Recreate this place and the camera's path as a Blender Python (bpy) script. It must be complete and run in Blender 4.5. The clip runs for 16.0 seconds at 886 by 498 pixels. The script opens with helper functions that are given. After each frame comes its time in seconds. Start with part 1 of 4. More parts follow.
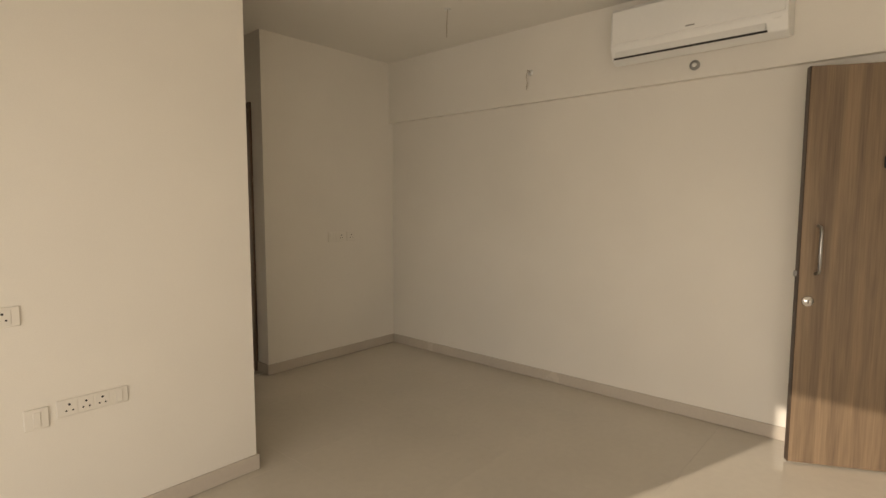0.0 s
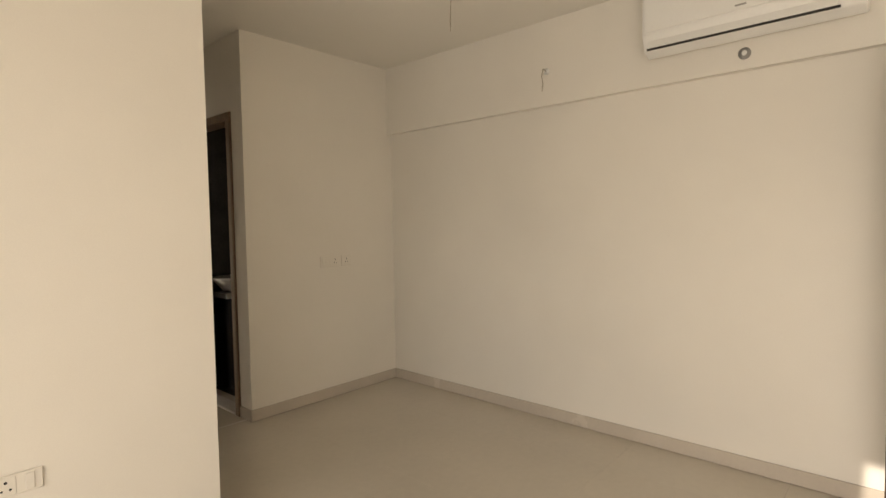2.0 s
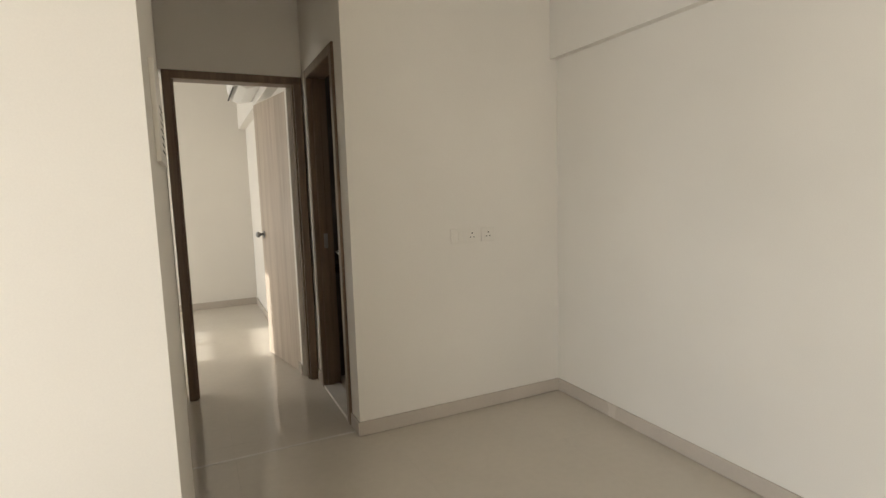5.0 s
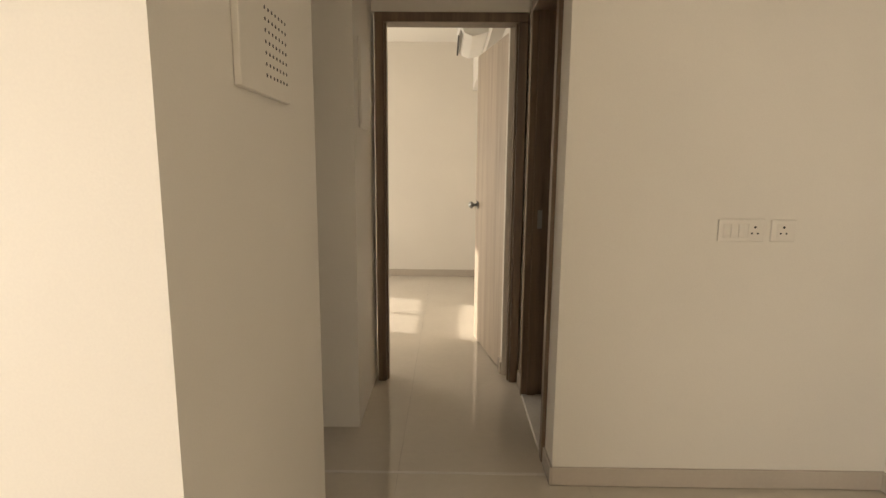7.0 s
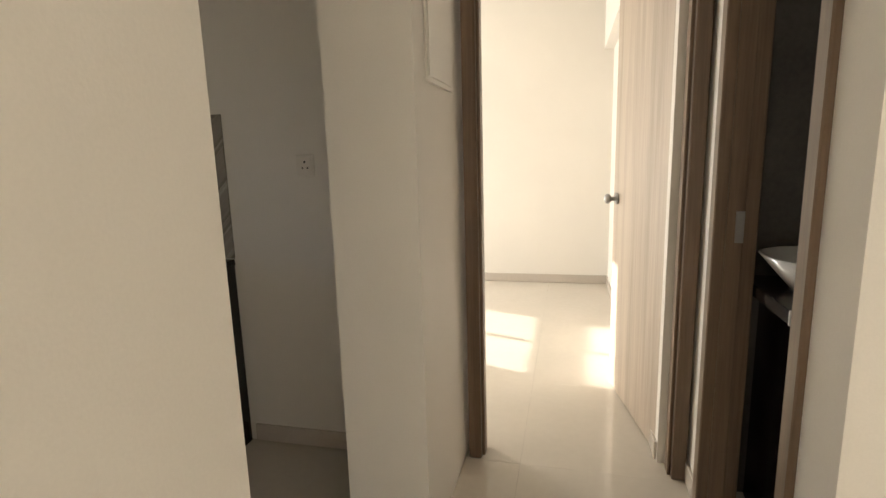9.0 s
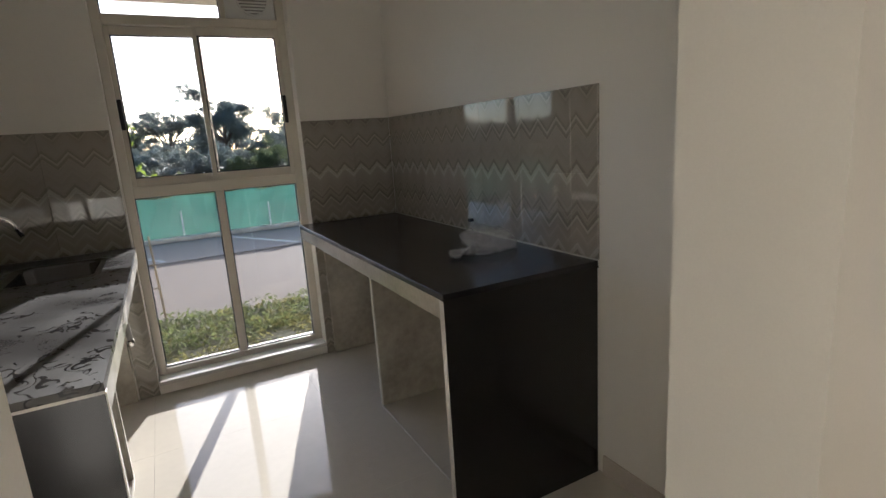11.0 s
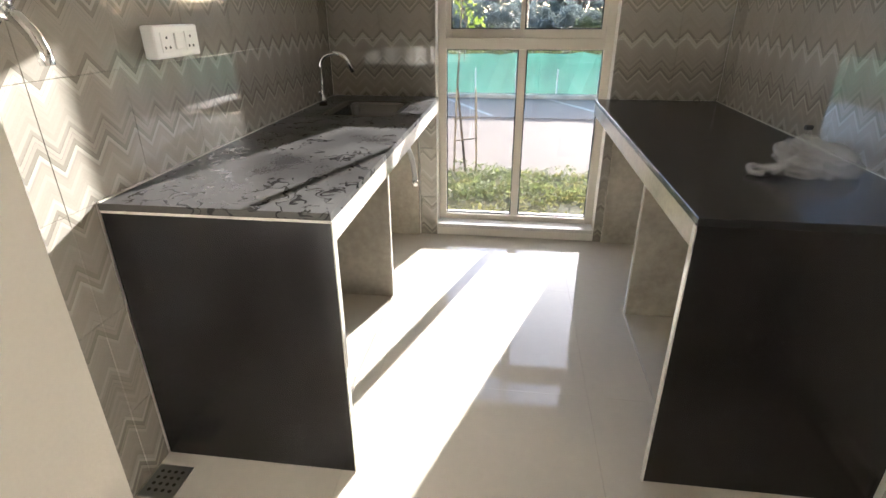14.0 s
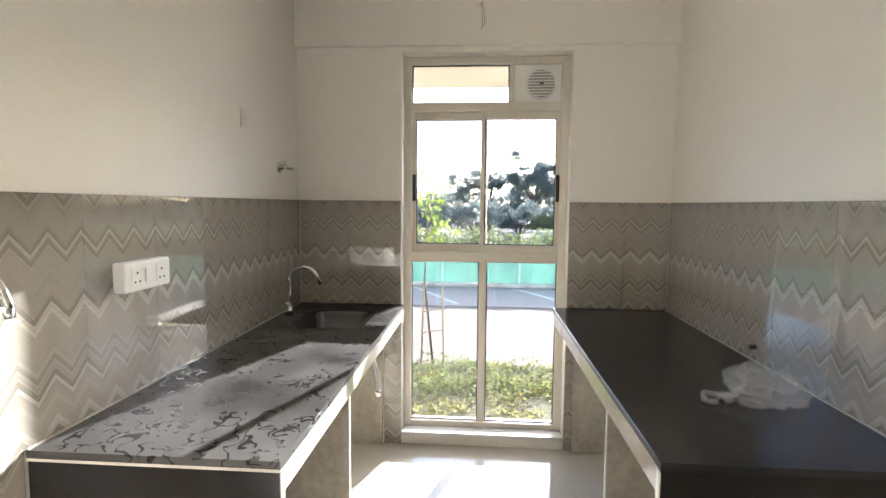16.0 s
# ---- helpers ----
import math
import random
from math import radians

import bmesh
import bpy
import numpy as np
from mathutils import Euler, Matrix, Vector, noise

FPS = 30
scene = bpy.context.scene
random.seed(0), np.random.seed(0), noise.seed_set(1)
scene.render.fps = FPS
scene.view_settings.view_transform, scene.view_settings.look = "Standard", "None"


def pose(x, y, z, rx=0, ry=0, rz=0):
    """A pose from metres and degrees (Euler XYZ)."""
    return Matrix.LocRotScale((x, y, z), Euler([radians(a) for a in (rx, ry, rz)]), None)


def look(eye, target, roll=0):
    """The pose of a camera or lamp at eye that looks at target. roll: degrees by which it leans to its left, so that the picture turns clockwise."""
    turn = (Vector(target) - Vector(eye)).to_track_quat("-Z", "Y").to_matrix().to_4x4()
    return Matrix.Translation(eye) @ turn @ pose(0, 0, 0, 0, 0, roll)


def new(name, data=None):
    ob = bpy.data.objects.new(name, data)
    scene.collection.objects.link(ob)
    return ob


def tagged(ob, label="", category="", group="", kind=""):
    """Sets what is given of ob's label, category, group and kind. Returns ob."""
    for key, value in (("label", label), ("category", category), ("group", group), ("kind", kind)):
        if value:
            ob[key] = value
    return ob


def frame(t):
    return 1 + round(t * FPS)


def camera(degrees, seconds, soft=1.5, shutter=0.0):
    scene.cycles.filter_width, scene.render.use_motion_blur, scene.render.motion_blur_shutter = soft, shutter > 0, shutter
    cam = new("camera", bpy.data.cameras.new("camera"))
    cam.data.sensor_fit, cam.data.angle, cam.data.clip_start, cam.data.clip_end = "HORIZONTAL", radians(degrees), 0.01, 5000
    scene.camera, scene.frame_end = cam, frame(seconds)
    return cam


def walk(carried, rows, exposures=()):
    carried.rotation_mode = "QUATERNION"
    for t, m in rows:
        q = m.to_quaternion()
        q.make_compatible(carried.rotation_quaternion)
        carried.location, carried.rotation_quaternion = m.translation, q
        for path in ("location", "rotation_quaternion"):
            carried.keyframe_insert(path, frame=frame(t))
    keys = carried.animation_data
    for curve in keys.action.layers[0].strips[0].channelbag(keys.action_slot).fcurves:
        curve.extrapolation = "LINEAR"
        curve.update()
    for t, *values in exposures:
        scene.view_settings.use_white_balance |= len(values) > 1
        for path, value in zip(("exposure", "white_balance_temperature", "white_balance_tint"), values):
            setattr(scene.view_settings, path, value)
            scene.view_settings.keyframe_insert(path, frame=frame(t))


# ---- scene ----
cam = camera(80.6, 16.0)
PATH = [
    (0, (0.374, 0.179, 1.376), (1.868, 1.497, 1.201), 0.1),
    (0.5, (0.425, 0.184, 1.378), (1.898, 1.53, 1.25), 0.0),
    (1, (0.497, 0.219, 1.368), (1.954, 1.584, 1.265), -0.1),
    (1.5, (0.598, 0.353, 1.361), (2.062, 1.712, 1.257), -0.3),
    (2, (0.748, 0.533, 1.369), (2.236, 1.866, 1.268), -0.9),
    (2.5, (0.936, 0.633, 1.361), (2.432, 1.955, 1.231), -2.1),
    (3, (1.186, 0.697, 1.347), (2.626, 2.074, 1.176), -0.3),
    (3.5, (1.331, 0.777, 1.343), (2.71, 2.208, 1.117), -0.2),
    (4, (1.491, 0.932, 1.331), (2.849, 2.386, 1.124), -0.4),
    (4.5, (1.608, 1.069, 1.318), (2.824, 2.644, 1.116), -3.1),
    (5, (1.767, 1.204, 1.35), (2.619, 2.999, 1.126), -1.8),
    (5.2, (1.826, 1.217, 1.376), (2.524, 3.077, 1.149), -0.3),
    (7.5, (2.082, 2.224, 1.289), (2.005, 4.194, 0.952), -0.6),
    (8, (2.079, 2.521, 1.273), (1.947, 4.484, 0.911), -1.0),
    (10.3, (1.985, 3.36, 1.312), (0.74, 4.87, 0.945), -3.2),
    (10.5, (1.977, 3.418, 1.315), (0.59, 4.808, 0.934), -3.6),
    (11, (1.998, 3.588, 1.329), (0.264, 4.492, 0.908), -3.8),
    (11.5, (1.947, 3.646, 1.31), (0.093, 4.228, 0.838), -4.4),
    (12, (1.848, 3.677, 1.303), (-0.042, 4.071, 0.783), -2.7),
    (12.5, (1.83, 3.715, 1.293), (-0.065, 3.755, 0.655), -2.6),
    (13, (1.86, 3.792, 1.289), (0.011, 3.57, 0.561), -0.3),
    (13.5, (1.866, 3.831, 1.283), (0.062, 3.559, 0.463), 0.1),
    (14, (1.86, 3.836, 1.305), (0.056, 3.597, 0.475), -0.2),
    (14.5, (1.863, 3.835, 1.349), (-0.012, 3.656, 0.678), 0.5),
    (15, (1.869, 3.836, 1.402), (-0.071, 3.695, 0.938), 0.9),
    (15.5, (1.868, 3.846, 1.446), (-0.111, 3.704, 1.192), 0.8),
    (16, (1.839, 3.86, 1.449), (-0.148, 3.716, 1.28), 0.5),
]
EXPOSURE = [(0, 0.15, 7350, 12), (1.5, 0.45, 7250, 12), (3, 0.85, 6700, 10), (5, 1.0, 6050, 8), (7.4, 1.15, 7150, 12), (8.2, 1.75, 6900, 11), (10.3, 1.95, 5600, 8), (11, 2.1, 5700, 9), (12, 2.65, 5800, 9), (13.5, 3.25, 5750, 8), (14.5, 3.4, 5800, 9), (16, 3.7, 5650, 8)]
walk(cam, [(t, look(eye, target, roll)) for t, eye, target, roll in PATH], EXPOSURE)

# ---- light ----
EL, AZ = radians(18.2), (0.9485, -0.3170)
world = bpy.data.worlds.new("world")
scene.world = world
world.use_nodes = True
wn = world.node_tree.nodes
sky = wn.new("ShaderNodeTexSky")
sky.sky_type, sky.sun_disc = "NISHITA", False
sky.sun_elevation, sky.sun_rotation = EL, math.atan2(-AZ[0], -AZ[1])
sky.air_density, sky.dust_density = 0.7, 1.0
wn["Background"].inputs[1].default_value = 0.15
world.node_tree.links.new(sky.outputs[0], wn["Background"].inputs[0])

sun = new("sun", bpy.data.lights.new("sun", "SUN"))
sun.data.energy, sun.data.angle, sun.data.color = 3.0, radians(0.5), (1.0, 0.92, 0.82)
sun.matrix_world = look((0, 0, 0), (AZ[0] * math.cos(EL), AZ[1] * math.cos(EL), -math.sin(EL)))


def window_lamp(name, y0, y1, z0, z1, power, aim=None):
    lamp = new(name, bpy.data.lights.new(name, "AREA"))
    lamp.data.shape, lamp.data.size, lamp.data.size_y = "RECTANGLE", y1 - y0, z1 - z0
    lamp.data.energy, lamp.data.color = power, (1.0, 0.95, 0.88)
    lamp.matrix_world = look((-1.24, (y0 + y1) / 2, (z0 + z1) / 2), (3, (y0 + y1) / 2, (z0 + z1) / 2 if aim is None else aim))


window_lamp("living_window_light", -2.25, 1.9, 0.15, 1.6, 60, -0.4)
window_lamp("bedroom_window_light", 6.93, 8.0, 0.15, 2.2, 27)

# ---- materials ----


def mat(name, color, rough=0.6, metal=0.0, spec=0.5, var=0.08, scale=3.0, fine=60.0, bump=0.0, tint=None, coat=0.0, rnd=0.0):
    """A surface with variation at two scales and fine relief."""
    m = bpy.data.materials.new(name)
    m.use_nodes = True
    nt = m.node_tree
    n, L = nt.nodes, nt.links
    b = n["Principled BSDF"]
    b.inputs["Roughness"].default_value = rough
    b.inputs["Metallic"].default_value = metal
    b.inputs["Specular IOR Level"].default_value = spec
    b.inputs["Coat Weight"].default_value = coat
    geo = n.new("ShaderNodeNewGeometry")
    big, small = n.new("ShaderNodeTexNoise"), n.new("ShaderNodeTexNoise")
    big.inputs["Scale"].default_value, small.inputs["Scale"].default_value = scale, fine
    big.inputs["Detail"].default_value = small.inputs["Detail"].default_value = 4
    for t in (big, small):
        L.new(geo.outputs["Position"], t.inputs["Vector"])
    add = n.new("ShaderNodeMath")
    add.operation = "MULTIPLY_ADD"
    add.inputs[1].default_value = 0.5
    L.new(small.outputs[0], add.inputs[0])
    L.new(big.outputs[0], add.inputs[2])
    last = add.outputs[0]
    if rnd:
        info, k = n.new("ShaderNodeObjectInfo"), n.new("ShaderNodeMath")
        k.operation = "MULTIPLY_ADD"
        k.inputs[1].default_value = rnd
        L.new(info.outputs["Random"], k.inputs[0])
        L.new(last, k.inputs[2])
        last = k.outputs[0]
    ramp = n.new("ShaderNodeValToRGB")
    dark = tint or tuple(c * (1 - 2.2 * var) for c in color)
    ramp.color_ramp.elements[0].position, ramp.color_ramp.elements[1].position = 0.45, 1.05
    ramp.color_ramp.elements[0].color, ramp.color_ramp.elements[1].color = (*dark, 1), (*color, 1)
    L.new(last, ramp.inputs[0])
    L.new(ramp.outputs[0], b.inputs["Base Color"])
    rr = n.new("ShaderNodeMapRange")
    rr.inputs["To Min"].default_value, rr.inputs["To Max"].default_value = max(0.02, rough - 0.06), min(1, rough + min(0.06, rough * 0.6))
    L.new(big.outputs[0], rr.inputs[0])
    L.new(rr.outputs[0], b.inputs["Roughness"])
    if bump:
        bp = n.new("ShaderNodeBump")
        bp.inputs["Strength"].default_value, bp.inputs["Distance"].default_value = bump, 0.002
        L.new(small.outputs[0], bp.inputs["Height"])
        L.new(bp.outputs[0], b.inputs["Normal"])
    return m


def math_node(nt, op, a, b=None, c=None):
    k = nt.nodes.new("ShaderNodeMath")
    k.operation = op
    for i, v in enumerate((a, b, c)):
        if v is None:
            continue
        if isinstance(v, (int, float)):
            k.inputs[i].default_value = v
        else:
            nt.links.new(v, k.inputs[i])
    return k.outputs[0]


def wood(name, light, dark, rough, stretch=0.9, scale=16.0):
    """Vertical wood grain."""
    m = mat(name, light, rough)
    nt = m.node_tree
    n, L = nt.nodes, nt.links
    geo, mp = n.new("ShaderNodeNewGeometry"), n.new("ShaderNodeMapping")
    mp.inputs["Scale"].default_value = (1, 1, 0.035 * stretch)
    L.new(geo.outputs["Position"], mp.inputs[0])
    a, b2 = n.new("ShaderNodeTexNoise"), n.new("ShaderNodeTexNoise")
    a.inputs["Scale"].default_value, b2.inputs["Scale"].default_value = scale, scale * 9
    a.inputs["Detail"].default_value, b2.inputs["Detail"].default_value = 3, 5
    a.inputs["Distortion"].default_value = 0.4
    for t in (a, b2):
        L.new(mp.outputs[0], t.inputs["Vector"])
    s = math_node(nt, "MULTIPLY_ADD", b2.outputs[0], 0.55, a.outputs[0])
    r = n.new("ShaderNodeValToRGB")
    r.color_ramp.elements[0].position, r.color_ramp.elements[1].position = 0.55, 1.0
    r.color_ramp.elements[0].color, r.color_ramp.elements[1].color = (*dark, 1), (*light, 1)
    L.new(s, r.inputs[0])
    L.new(r.outputs[0], n["Principled BSDF"].inputs["Base Color"])
    return m


def chevron_tile():
    """Glossy taupe tile printed with zigzag bands."""
    m = mat("chevron_tile", (0.30, 0.27, 0.23), 0.03, spec=0.5)
    nt = m.node_tree
    n, L = nt.nodes, nt.links
    geo, sep = n.new("ShaderNodeNewGeometry"), n.new("ShaderNodeSeparateXYZ")
    L.new(geo.outputs["Position"], sep.inputs[0])
    u = math_node(nt, "ADD", sep.outputs[0], sep.outputs[1])
    zig = math_node(nt, "PINGPONG", math_node(nt, "MULTIPLY", u, 1 / 0.108), 0.5)
    v = math_node(nt, "MULTIPLY_ADD", zig, -0.11, sep.outputs[2])
    k = math_node(nt, "DIVIDE", v, 0.0145)
    cell = math_node(nt, "FLOOR", k)
    wnz = n.new("ShaderNodeTexWhiteNoise")
    wnz.noise_dimensions = "1D"
    L.new(cell, wnz.inputs["W"])
    # groups of strong bands alternate with faint ones
    group = math_node(nt, "SINE", math_node(nt, "MULTIPLY_ADD", v, 2 * math.pi / 0.16, 0.9))
    strong = n.new("ShaderNodeMapRange")
    strong.inputs["From Min"].default_value, strong.inputs["From Max"].default_value = -0.2, 0.75
    strong.inputs["To Min"].default_value, strong.inputs["To Max"].default_value = 0.16, 1.0
    L.new(group, strong.inputs[0])
    amp = math_node(nt, "MULTIPLY", math_node(nt, "SUBTRACT", wnz.outputs["Value"], 0.42), strong.outputs[0])
    line = math_node(nt, "LESS_THAN", math_node(nt, "FRACT", k), 0.12)
    ns = n.new("ShaderNodeTexNoise")
    ns.inputs["Scale"].default_value = 300
    L.new(geo.outputs["Position"], ns.inputs["Vector"])
    f = math_node(nt, "MULTIPLY_ADD", ns.outputs[0], 0.12, math_node(nt, "MULTIPLY_ADD", amp, 0.68, 0.36))
    f = math_node(nt, "MULTIPLY_ADD", math_node(nt, "MULTIPLY", line, strong.outputs[0]), -0.22, f)
    r = n.new("ShaderNodeValToRGB")
    r.color_ramp.elements[0].position, r.color_ramp.elements[1].position = 0.0, 1.0
    r.color_ramp.elements[0].color, r.color_ramp.elements[1].color = (0.158, 0.139, 0.113, 1), (0.53, 0.49, 0.42, 1)
    L.new(f, r.inputs[0])
    L.new(r.outputs[0], n["Principled BSDF"].inputs["Base Color"])
    return m


def dusty_granite(name, dust, marks):
    """Polished black granite under cement dust, with wiped and scuffed streaks."""
    m = mat(name, (0.016, 0.015, 0.015), 0.16, spec=0.32)
    nt = m.node_tree
    n, L = nt.nodes, nt.links
    b = n["Principled BSDF"]
    geo = n.new("ShaderNodeNewGeometry")
    a, w, s = n.new("ShaderNodeTexNoise"), n.new("ShaderNodeTexNoise"), n.new("ShaderNodeTexNoise")
    for t, sc, d in ((a, 3.0, 7), (w, 19.0, 1.0), (s, 140.0, 4)):
        t.inputs["Scale"].default_value, t.inputs["Detail"].default_value = sc, d
        L.new(geo.outputs["Position"], t.inputs["Vector"])
    w.inputs["Distortion"].default_value = 0.9
    # short dark squiggles where the dust was rubbed off
    ridge = math_node(nt, "ABSOLUTE", math_node(nt, "SUBTRACT", w.outputs[0], 0.5))
    squig = n.new("ShaderNodeMapRange")
    squig.inputs["From Min"].default_value, squig.inputs["From Max"].default_value = 0.018, 0.05
    L.new(ridge, squig.inputs[0])
    where = n.new("ShaderNodeMapRange")
    where.inputs["From Min"].default_value, where.inputs["From Max"].default_value = 0.50, 0.52
    brk = n.new("ShaderNodeTexNoise")
    brk.inputs["Scale"].default_value, brk.inputs["Detail"].default_value = 17.0, 1
    L.new(geo.outputs["Position"], brk.inputs["Vector"])
    L.new(math_node(nt, "MULTIPLY_ADD", brk.outputs[0], 0.5, math_node(nt, "MULTIPLY", a.outputs[0], 0.5)), where.inputs[0])
    hole = math_node(nt, "MULTIPLY", math_node(nt, "SUBTRACT", 1.0, squig.outputs[0]), where.outputs[0])
    cover = math_node(nt, "MULTIPLY_ADD", s.outputs[0], 0.5, math_node(nt, "MULTIPLY_ADD", a.outputs[0], 2.2, -0.55))
    f = math_node(nt, "MULTIPLY", math_node(nt, "MULTIPLY_ADD", hole, -marks, cover), dust)
    mix = n.new("ShaderNodeMix")
    mix.data_type = "RGBA"
    mix.inputs["A"].default_value, mix.inputs["B"].default_value = (0.013, 0.012, 0.013, 1), (0.25, 0.23, 0.20, 1)
    L.new(f, mix.inputs["Factor"])
    L.new(mix.outputs["Result"], b.inputs["Base Color"])
    rr = math_node(nt, "MULTIPLY_ADD", f, 2.0, 0.12)
    L.new(rr, b.inputs["Roughness"])
    return m


def glass(name, color=(1, 1, 1), gloss=0.1):
    m = bpy.data.materials.new(name)
    m.use_nodes = True
    nt = m.node_tree
    n, L = nt.nodes, nt.links
    n.remove(n["Principled BSDF"])
    tr, gl, mx, fr = n.new("ShaderNodeBsdfTransparent"), n.new("ShaderNodeBsdfGlossy"), n.new("ShaderNodeMixShader"), n.new("ShaderNodeFresnel")
    tr.inputs[0].default_value = (*color, 1)
    gl.inputs["Roughness"].default_value = 0.02
    fr.inputs[0].default_value = 1.35
    L.new(fr.outputs[0], mx.inputs[0])
    L.new(tr.outputs[0], mx.inputs[1])
    L.new(gl.outputs[0], mx.inputs[2])
    L.new(mx.outputs[0], n["Material Output"].inputs[0])
    return m


PAINT = mat("wall_paint", (0.80, 0.76, 0.69), 0.55, var=0.035, scale=1.3, fine=220, bump=0.12)
CEIL = mat("ceiling_paint", (0.80, 0.77, 0.71), 0.7, var=0.03, scale=1.0, fine=200, bump=0.1)
OUTER = mat("outer_plaster", (0.62, 0.54, 0.43), 0.8, var=0.08, scale=2, fine=90, bump=0.4)
TILE_F = mat("floor_tile", (0.60, 0.55, 0.47), 0.04, var=0.045, scale=1.6, fine=25, spec=0.5, rnd=0.08)
GROUT = mat("grout", (0.56, 0.51, 0.44), 0.6, var=0.1, scale=8)
SKIRT = mat("skirting_tile", (0.55, 0.49, 0.42), 0.25, var=0.05)
CHEV = chevron_tile()
GRAN = dusty_granite("dusty_granite", 0.17, 0.95)
GRAN_R = dusty_granite("granite_lightly_dusty", 0.055, 0.0)
GRAN_V = mat("granite_panel", (0.014, 0.012, 0.012), 0.22, var=0.3, scale=6, fine=400)
EDGE = mat("polished_stone_edge", (0.62, 0.58, 0.51), 0.2, var=0.1, scale=8)
FASC = mat("polished_brown_stone", (0.40, 0.36, 0.29), 0.12, var=0.15, scale=5)
PLATE = mat("cream_plastic", (0.77, 0.73, 0.66), 0.35, var=0.02)
SLAB = mat("grey_stone_slab", (0.54, 0.49, 0.40), 0.16, var=0.22, scale=3.2, fine=30)
ALU = mat("champagne_aluminium", (0.66, 0.61, 0.52), 0.38, metal=0.0, var=0.03, fine=150)
RUBBER = mat("black_rubber", (0.015, 0.015, 0.016), 0.55)
PLASTIC = mat("white_plastic", (0.80, 0.79, 0.76), 0.3, var=0.02)
# dark plastic parts, and painted shade for holes, slots and openings
PLASTIC_HOLE_DARK = mat("dark_plastic_hole_shade", (0.03, 0.028, 0.026), 0.5)
GREYP = mat("grey_plastic", (0.34, 0.33, 0.31), 0.45)
CHROME = mat("chrome", (0.82, 0.82, 0.82), 0.08, metal=1.0, var=0.02)
STEEL = mat("brushed_steel", (0.38, 0.38, 0.375), 0.3, metal=1.0, var=0.06, scale=9)
SINK = mat("satin_sink_steel", (0.17, 0.17, 0.175), 0.15, metal=1.0, var=0.08, scale=9)
WOOD_M = wood("walnut_laminate", (0.255, 0.178, 0.112), (0.125, 0.085, 0.056), 0.35)
WOOD_E = mat("dark_lipping", (0.07, 0.045, 0.03), 0.45)
WOOD_B = wood("pale_oak_laminate", (0.50, 0.42, 0.33), (0.34, 0.27, 0.20), 0.45)
WOOD_F = wood("brown_door_frame", (0.20, 0.133, 0.085), (0.115, 0.075, 0.047), 0.4, scale=22)
MARBLE = mat("white_marble", (0.72, 0.69, 0.64), 0.2, var=0.08, scale=5)
BATH = mat("dark_bath_tile", (0.10, 0.09, 0.08), 0.2, var=0.2, scale=4)
CERAMIC = mat("white_ceramic", (0.82, 0.82, 0.80), 0.08, var=0.01)
# grey tint added to hold down the brightness of the outdoors behind it
GLASS = glass("window_glass", (0.755, 0.745, 0.735))
WIRE = mat("pale_wire", (0.45, 0.38, 0.30), 0.5)
BAG = mat("thin_plastic_bag", (0.80, 0.80, 0.82), 0.22, spec=0.6)
bn = BAG.node_tree.nodes["Principled BSDF"]
bn.inputs["Alpha"].default_value = 0.27
SAND = mat("pale_sand", (0.185, 0.138, 0.102), 0.9, var=0.16, scale=0.7, fine=12, bump=0.4)
ASPH = mat("asphalt", (0.29, 0.245, 0.20), 0.9, var=0.12, scale=0.6, fine=60, bump=0.3)
SOIL = mat("verge_soil", (0.13, 0.115, 0.05), 0.95, var=0.2, scale=2, fine=40, bump=0.6)
LEAF = mat("shrub_leaf", (0.19, 0.22, 0.08), 0.5, var=0.25, scale=3, fine=9)
LEAF_S = mat("sapling_leaf", (0.26, 0.34, 0.05), 0.45, var=0.2, scale=5)
# far foliage: distance haze is mixed into this greyed, lightened green
LEAF_HAZED = mat("hazed_tree_leaf", (0.26, 0.30, 0.275), 0.6, var=0.25, scale=0.5, fine=3)
LEAF_P = mat("pale_tree_leaf", (0.20, 0.24, 0.11), 0.6, var=0.25, scale=0.5, fine=3)
BARK = mat("bark", (0.13, 0.10, 0.075), 0.9, var=0.2, scale=6, bump=0.6)
BAMBOO = mat("weathered_stake", (0.34, 0.26, 0.17), 0.8, var=0.2, scale=8)
DRY = mat("dry_grass", (0.30, 0.28, 0.10), 0.7, var=0.2, scale=2.5, fine=9)
NET = mat("green_shade_net", (0.13, 0.31, 0.25), 0.8, var=0.22, scale=1.2, fine=20)


def backlit(m, share):
    """Lets part of the light through thin leaves and netting."""
    nt = m.node_tree
    n, L = nt.nodes, nt.links
    b, out = n["Principled BSDF"], n["Material Output"]
    tr, mx = n.new("ShaderNodeBsdfTranslucent"), n.new("ShaderNodeMixShader")
    src = b.inputs["Base Color"].links[0].from_socket
    L.new(src, tr.inputs[0])
    mx.inputs[0].default_value = share
    L.new(b.outputs[0], mx.inputs[1])
    L.new(tr.outputs[0], mx.inputs[2])
    L.new(mx.outputs[0], out.inputs[0])


for lf in (LEAF, LEAF_S, LEAF_HAZED, LEAF_P, DRY, NET):
    backlit(lf, 0.65)
# the weave of the net is open
nn, nl = NET.node_tree.nodes, NET.node_tree.links
open_weave, thread = nn.new("ShaderNodeMixShader"), nn["Material Output"].inputs[0].links[0].from_socket
open_weave.inputs[0].default_value = 0.26
nl.new(thread, open_weave.inputs[1])
nl.new(nn.new("ShaderNodeBsdfTransparent").outputs[0], open_weave.inputs[2])
nl.new(open_weave.outputs[0], nn["Material Output"].inputs[0])

# ---- building blocks ----


